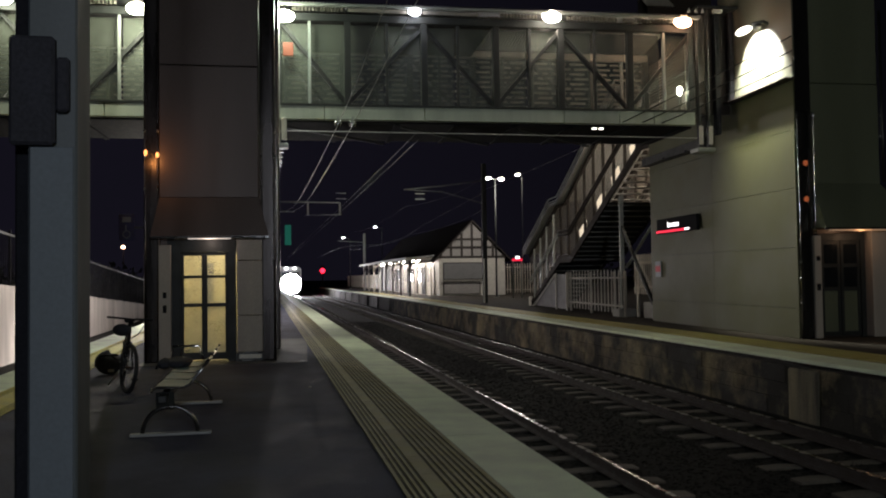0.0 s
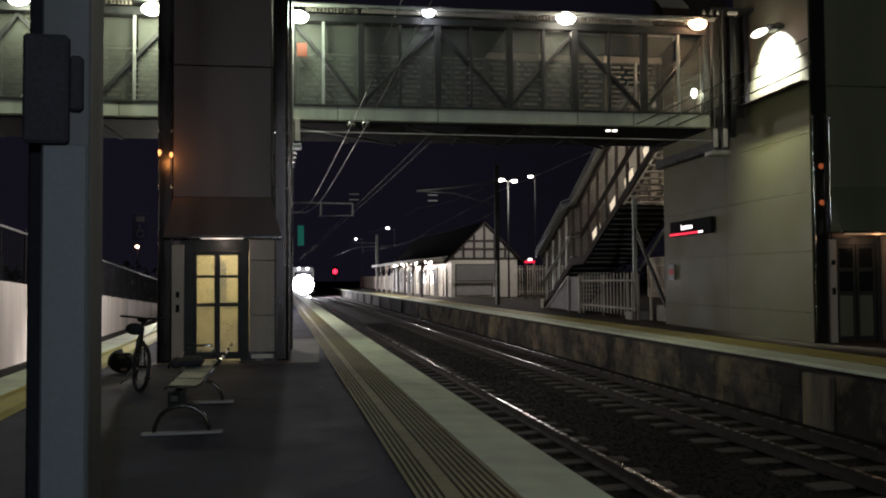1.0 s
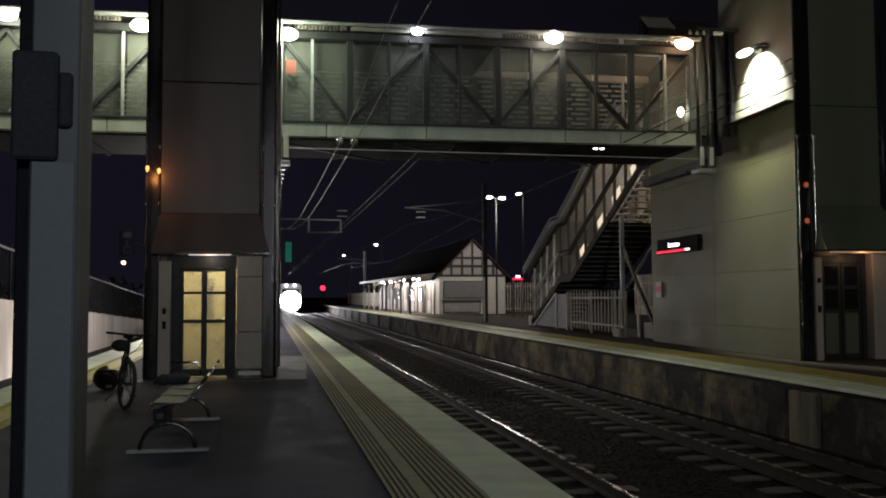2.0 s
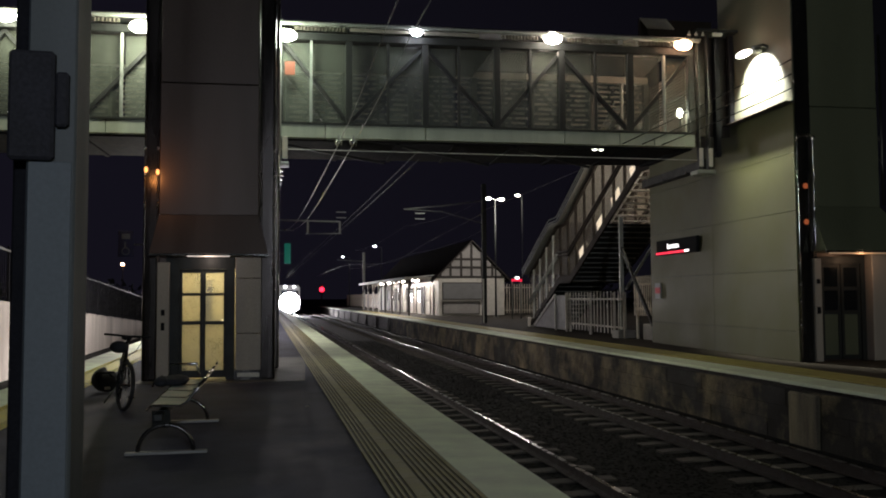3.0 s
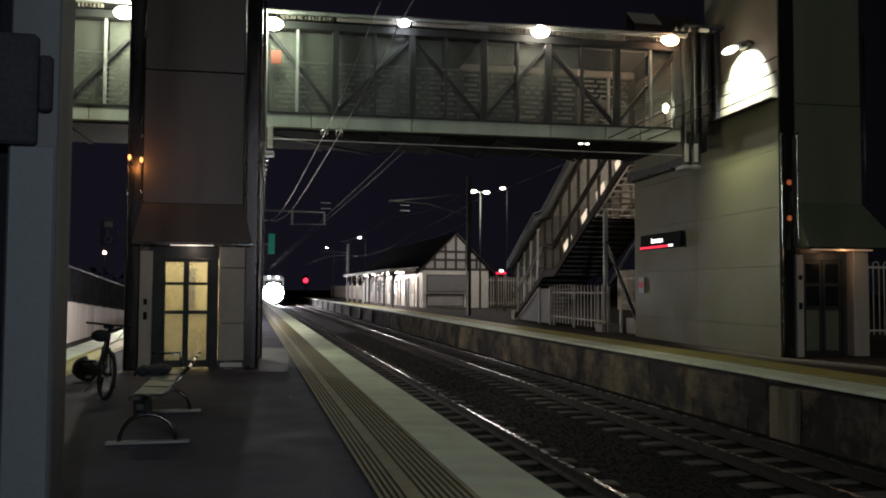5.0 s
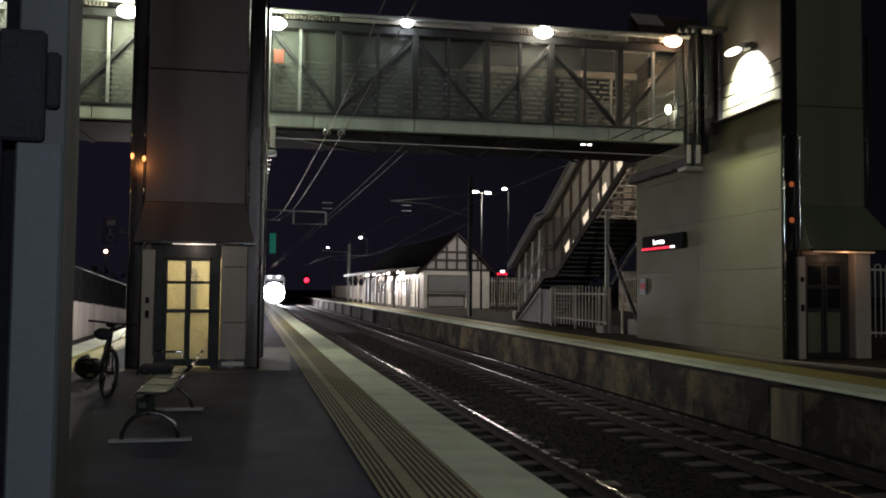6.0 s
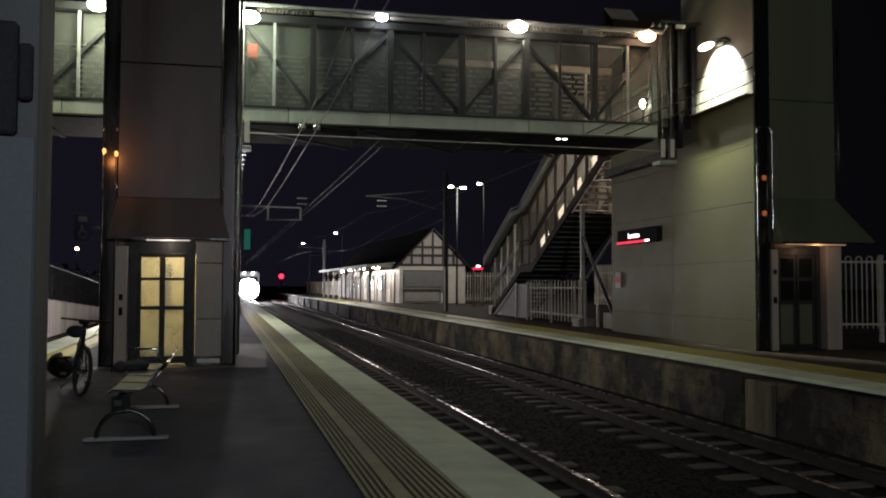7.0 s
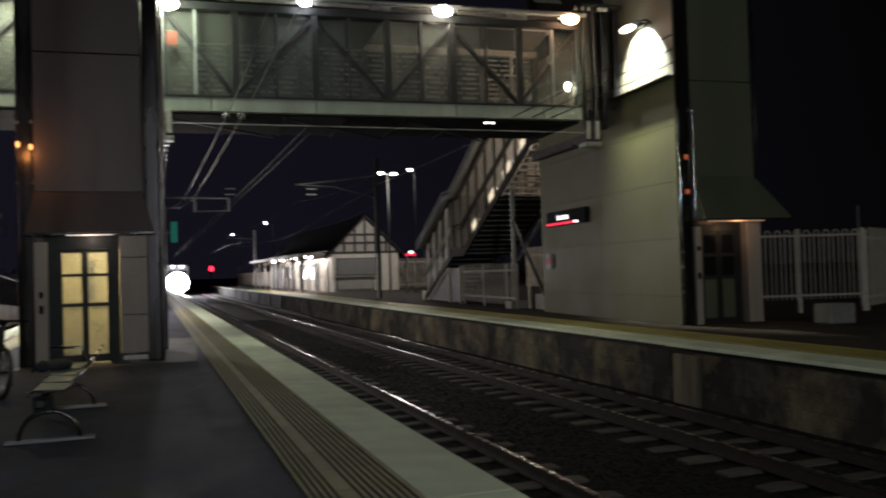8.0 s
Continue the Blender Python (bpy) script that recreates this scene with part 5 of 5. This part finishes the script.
part("shaft", boxes((11.14, 11.36, 42.6, 42.85, 0, 7.3), bevel=0.01), DARK_STEEL, mast)
part("strip", boxes((11.13, 11.2, 42.56, 42.597, 0, 2.3)), WHITE_WALL, mast, "white reflective strip")
part("arm", tube(bmesh.new(), [(11.2, 42.7, 6.4), (9.0, 42.7, 6.1), (7.0, 42.7, 5.9)], 0.035), STEEL, mast)
part("arm", tube(bmesh.new(), [(11.2, 42.7, 5.2), (9.0, 42.7, 5.8), (7.0, 42.7, 5.9)], 0.025), STEEL, mast)
mast2 = thing("catenary_mast", "distant pale catenary mast beside the side platform", "mast")
part("shaft", boxes((10.9, 11.15, 95.5, 95.8, 0, 6.4), bevel=0.01), STEEL, mast2)
part("arm", tube(bmesh.new(), [(11, 95.6, 5.4), (8, 95.6, 5.6)], 0.04), STEEL, mast2)
gantry = thing("catenary_gantry", "distant catenary gantry with droppers across the tracks", "gantry", m=Matrix.Translation((0, 60, 0)))
part("mast", boxes((0.3, 0.55, -0.12, 0.12, 0, 7.2), bevel=0.01), STEEL, gantry)
part("boom", tube(bmesh.new(), [(0.4, 0, 6.8), (5.2, 0, 6.75)], 0.05), STEEL, gantry)
part("boom", tube(bmesh.new(), [(0.4, 0, 6.1), (1.9, 0, 6.1)], 0.035), STEEL, gantry)
part("boom", tube(bmesh.new(), [(2.8, 0, 5.85), (5.3, 0, 5.9)], 0.03), STEEL, gantry)
for x in (2.95, 5.2):
    part("dropper", boxes((x - 0.06, x + 0.06, -0.05, 0.05, 5.9, 6.75)), STEEL, gantry)
for x in (1.36, 1.95):
    part("clamp", ball(bmesh.new(), (x, -0.1, 6.12), 0.12, 0.08, 0.08, 10), CHROME, gantry)
for x in (5.3, 11.0):
    part("cross_plate", boxes((x - 0.35, x + 0.35, -0.04, 0.04, 7.0, 7.06), (x - 0.35, x + 0.35, -0.04, 0.04, 7.4, 7.46)), STEEL, gantry)


def wire(label, pts, r=0.012, sag=0.0, mat=None):
    w = thing("overhead_wire", label, "wire", "overhead wires")
    pts = [Vector(p) for p in pts]
    out = []
    for i in range(len(pts) - 1):
        p0, p1, p2, p3 = pts[max(i - 1, 0)], pts[i], pts[i + 1], pts[min(i + 2, len(pts) - 1)]
        for k in range(0 if i == 0 else 1, 13):
            t = k / 12
            p = 0.5 * ((2 * p1) + (p2 - p0) * t + (2 * p0 - 5 * p1 + 4 * p2 - p3) * t * t + (3 * p1 - p0 - 3 * p2 + p3) * t ** 3)
            p.z -= sag * 4 * t * (1 - t)
            out.append(p)
    part("strand", tube(bmesh.new(), out, r, 6), mat or WIRE, w)
    return w


L_ = "thin taut overhead wire above the tracks"
wire(L_, [(1.72, 4, 5.2), (1.68, 11.0, 5.26), (1.55, 18.2, 4.72), (1.45, 40, 4.95), (1.38, 60, 6.1)], 0.0065)
wire(L_, [(2.25, 4, 5.3), (2.2, 11.5, 5.45), (1.87, 18.2, 4.72), (1.9, 40, 5.0), (1.95, 60, 6.15)], 0.007)
cl = thing("wire_clamp", "pair of steel wire clamps under the footbridge", "clamp")
for x in (1.55, 1.87):
    part("clamp", ball(bmesh.new(), (x, 18.17, 4.75), 0.09, 0.05, 0.08, 10), CHROME, cl)
    part("hanger", boxes((x - 0.015, x + 0.015, 18.1, 18.2, 4.78, 4.9)), STEEL, cl)
wire("thin span wire under the footbridge", [gp(0.3, -0.1, 4.6), gp(9.9, -0.1, 4.55)], 0.01)
wire(L_, [(3.4, 18.6, 4.5), (3.4, 38, 4.45), (2.9, 120, 4.0)], 0.006, mat=FAR_WIRE)
wire(L_, [(3.4, 18.6, 4.7), (3.4, 38, 4.65), (2.9, 120, 4.25)], 0.006, mat=FAR_WIRE)
wire(L_, [(11.2, 42.7, 5.75), (10.5, 55, 4.95), (10.0, 69.4, 4.2), (8.6, 94, 4.85), (7.2, 121, 4.3)], 0.014, mat=FAR_WIRE)
wire(L_, [(11.2, 42.7, 4.9), (10.4, 60, 4.5), (9.5, 96, 4.6)], 0.008, 0.2, mat=FAR_WIRE)
wire(L_, [(11.2, 42.7, 5.9), (13.0, 34, 6.7), (14.0, 28, 6.9)], 0.009, 0.05, mat=FAR_WIRE)
wire(L_, [(11.2, 42.7, 6.6), (9.9, 60, 6.5), (9.4, 90, 6.4)], 0.008, 0.4, mat=FAR_WIRE)
for k, z in enumerate((5.75, 6.05, 6.36)):
    wire("dark service cable from the lift tower to the bridge", [gp(UW - 0.02, -2.33, z), gp(9.05 - k * 0.48, -0.06, 4.9)], 0.014, 0.02, DARK_STEEL)

sig = thing("red_signal", "railway signal glowing red on a dark post", "signal", m=Matrix.Translation((8.6 + 0.0, 131, 0)))
part("post", tube(bmesh.new(), [(0, 0, -1), (0, 0, 2.2)], 0.09), DARK_STEEL, sig)
part("head", boxes((-0.35, 0.35, 0.0, 0.25, 1.9, 3.3), bevel=0.05), BLACK, sig)
part("lens", disc(bmesh.new(), (0, -0.06, 2.55), 0.36, 0.1), RED_LIGHT, sig, "glowing red lens")
gs = thing("green_signal", "dim green glowing signal box on the gantry mast", "signal", m=Matrix.Translation((1.33, 59.8, 0)))
part("panel", boxes((0.0, 0.42, -0.1, 0.0, 3.75, 5.15), bevel=0.03), GREEN_LIGHT, gs)
part("bracket", boxes((-0.8, -0.001, -0.03, 0.03, 4.4, 4.5)), DARK_STEEL, gs)
part("red_lens", ball(bmesh.new(), (-0.85, -0.05, 3.45), 0.1, 0.08, 0.1, 10), RED_LIGHT, gs)

# ---- train coming in ----
TX, TY = 3.4 + bend(112.0), 112.0
train = thing("train", "approaching suburban train with its headlights blazing", "train", m=Matrix.Translation((TX, TY, RAIL_Z)))
bm = boxes((-1.38, 1.38, 0.1, 45, 0.35, 3.75))
bmesh.ops.bevel(bm, geom=list(bm.edges), offset=0.22, segments=3, affect="EDGES")
part("body", bm, TRAIN_STEEL, train)
part("cab_front", boxes((-1.2, 1.2, 0.02, 0.099, 0.6, 2.1), bevel=0.03), TRAIN_PAINT, train)
part("windscreen", boxes((-1.1, 1.1, 0.03, 0.099, 2.2, 3.1), bevel=0.02), DARK_GLASS, train)
part("coupler", boxes((-0.15, 0.15, -0.5, 0.05, 0.45, 0.75), bevel=0.03), DARK_STEEL, train)
for s in (-1, 1):
    part("marker_light", ball(bmesh.new(), (s * 0.55, 0.0, 3.55), 0.14, 0.08, 0.1), LAMP_COOL, train)
    part("bogie", boxes((s * 0.535 - 0.07, s * 0.535 + 0.07, 1.5, 4.5, 0, 0.349)), DARK_STEEL, train)
# lens cluster far wider than real headlights, imitating their glare
bowl = part("glare_disc", disc(bmesh.new(), (0, -0.06, 1.5), 1.36, 0.12, "y", 36, 1.34), CHROME, train)
part("glare_lens", ball(bmesh.new(), (0, -0.13, 1.5), 0.46, 0.12, 0.46), HEADLIGHT, bowl, "oversized white headlight lens, widened for glare")
for k in range(6):
    a = math.pi * k / 3
    part("glare_lens", ball(bmesh.new(), (1.12 * math.cos(a + math.pi / 6), -0.12, 1.5 + 1.12 * math.sin(a + math.pi / 6)), 0.24, 0.1, 0.24), HEADLIGHT, bowl, "oversized white headlight lens, widened for glare")
    part("glare_lens", ball(bmesh.new(), (0.88 * math.cos(a), -0.13, 1.5 + 0.88 * math.sin(a)), 0.46, 0.12, 0.46), HEADLIGHT, bowl, "oversized white headlight lens, widened for glare")
# extra point light ahead of the cab, whitening its front and the ground
point_light("headlight_spill", (TX, TY - 2.0, RAIL_Z + 1.6), 250, (1, 0.97, 1.0), 0.6)
spot_light("train_headlight", (TX, TY - 0.6, RAIL_Z + 1.25), (2.6, 0, 0.3), 16000, (1, 0.97, 1.0), 9, 1.0, 0.5)

# ---- beyond the island ----
rw = thing("retaining_wall", "stained pale retaining wall with a dark mesh fence on top", "wall", kind="structure")
part("wall", prism(bmesh.new(), [(8, -1.06), (80, -1.06), (80, 0.78 - 0.049 * 41.6), (8, 0.78 + 0.049 * 30.4)], -7.9, -7.6, "x"), DIRTY_WALL, rw)
me = mesh_of("fence_post", boxes((-7.78, -7.72, -0.03, 0.03, 0, 1.75)), BLACK)
me2 = mesh_of("fence_bar", boxes((-7.76, -7.74, -0.01, 0.01, 0.05, 1.65)), BLACK)
y = 9.0
while y < 78:
    p = part("fence_post", me, DARK_STEEL, rw)
    p.location = (0, y, 0.78 - 0.049 * (y - 38.4))
    for k in range(1, 12):
        q = part("fence_bar", me2, DARK_STEEL, rw)
        q.location = (0, y + k * 0.2, 0.78 - 0.049 * (y + k * 0.2 - 38.4))
    y += 2.4
part("fence_rail", prism(bmesh.new(), [(8, 2.27 + 1.55), (78, -1.16 + 1.55), (78, -1.16 + 1.62), (8, 2.27 + 1.62)], -7.73, -7.70, "x"), DARK_STEEL, rw)


def hedge(name, label, x0, x1, y0, y1, h, seed, n=1400):
    rr = random.Random(seed)
    bm = bmesh.new()
    for i in range(n):
        x, y = rr.uniform(x0, x1), rr.uniform(y0, y1)
        top = h * (0.65 + 0.35 * noise.noise((x * 0.25, y * 0.25, seed)))
        z = rr.uniform(-1.0, top)
        s = rr.uniform(0.25, 0.6)
        m = Matrix.Translation((x, y, z)) @ pose(0, 0, 0, rr.uniform(0, 360), rr.uniform(0, 360), rr.uniform(0, 360))
        vs = [bm.verts.new(m @ Vector(p)) for p in ((-s, 0, 0), (0, -s * 0.5, 0.1), (s, 0, 0), (0, s * 0.5, 0.1))]
        bm.faces.new(vs)
    ob = part(name, bm, HEDGE)
    return tagged(ob, label, "foliage", "", "stuff")


hedge("far_trees", "dark row of trees far beyond the side platform", 20, 70, 100, 175, 4.5, 3)
hedge("far_trees", "dark row of trees far beyond the left track", -45, -14, 70, 180, 5.0, 5)

# ---- small things on the island ----
acc = thing("access_sign", "dim blue lift access sign on a bracket at the tower", "sign", m=G)
part("plate", boxes((-2.3, -2.04, -3.4, -3.37, 2.1, 2.55), bevel=0.005), BLUE_FABRIC, acc)
part("symbol_wheel", tube(bmesh.new(), [(-2.17 + 0.06 * math.cos(2 * math.pi * k / 16), -3.405, 2.2 + 0.06 * math.sin(2 * math.pi * k / 16)) for k in range(17)], 0.008, 5), COLUMN_PALE, acc)
part("symbol_bar", boxes((-2.19, -2.17, -3.408, -3.401, 2.26, 2.36)), COLUMN_PALE, acc)
part("symbol_box", boxes((-2.24, -2.1, -3.408, -3.401, 2.41, 2.5)), COLUMN_PALE, acc)
part("bracket", boxes((-2.039, -1.83, -3.39, -3.375, 2.3, 2.33)), DARK_STEEL, acc)
scrap = thing("paper_scrap", "small crumpled white paper scrap on the asphalt", "litter")
part("sheet", prism(bmesh.new(), [(0.52, 0.0), (0.56, 0.0), (0.565, 0.008), (0.54, 0.014), (0.525, 0.008)], 10.9, 10.93), DIM_WHITE, scrap)


# ---- platform paving pieces ----
coping_run(platform_island, EDGE - 0.56, EDGE, -0.159, 0.0, 2.4, COPING, -12, 110, "coping_slab")
coping_run(platform_island, LEFT, LEFT + 0.62, -0.159, 0.0, 2.4, COPING, -12, 110, "coping_slab")
coping_run(platform_far, FAR, FAR + 0.7, -0.05, 0.0, 2.4, COPING, 12.4, 130, "coping_slab")
coping_run(platform_far, FAR - 0.08, FAR + 0.62, -0.045, 0.012, 2.4, COPING, -14, 11.3, "coping_slab")


def tactile_tile(name, w, mat, grooves):
    """A strip tile whose raised bands are parted by darker grooves."""
    cuts = [0.002] + [c for g in grooves for c in (g - 0.0115, g + 0.0115)] + [w - 0.002]
    bm = boxes((0.002, w - 0.002, 0.0, 0.6, -0.02, 0.001))
    low = len(bm.faces)
    for a, b in zip(cuts[::2], cuts[1::2]):
        box(bm, a, b, 0.002, 0.598, 0.0012, 0.009)
    me = mesh_of(name, bm, mat)
    me.materials.append(GROOVE)
    for f in me.polygons[:low]:
        f.material_index = 1
    return me


me = tactile_tile("tactile_tile", EDGE - 0.57 - 0.86, TACTILE, (0.04, 0.085, 0.13, 0.175, 0.31, 0.36, 0.41, 0.46, 0.51, 0.56, 0.61))
for i in range(172):
    t = part("tactile_tile", me, TACTILE, platform_island)
    t.location = (0.86 + bend(-11 + i * 0.6), -11 + i * 0.6, 0)
me = tactile_tile("tactile_tile", 0.88, YELLOW, (0.03, 0.06, 0.8, 0.84))
for i in range(160):
    t = part("tactile_tile", me, YELLOW, platform_far)
    t.location = (FAR + 0.73 + bend(-11 + i * 0.6), -11 + i * 0.6, 0)
me = tactile_tile("tactile_tile", 0.58, LIT_YELLOW, (0.04, 0.08, 0.12, 0.46, 0.5, 0.54))
for i in range(110):
    t = part("tactile_tile", me, LIT_YELLOW, platform_island)
    t.location = (LEFT + 0.63, -11 + i * 0.6, 0)

# sooty stone blocks of the far platform facing
rb = random.Random(12)
block_mesh = mesh_of("stone_block", boxes((0, 0.1, 0, 1, 0, 1)), BLOCK)
z = -0.99
for h in (0.3, 0.26, 0.3):
    y = 5.0 + rb.uniform(0, 0.4)
    while y < 56:
        w = rb.uniform(0.5, 0.85)
        b = part("stone_block", block_mesh, BLOCK, platform_far)
        b.location = (FAR + 0.02 + rb.uniform(-0.006, 0.006), y, z)
        b.scale = (1, w - 0.007, h - 0.006)
        y += w
    z += h
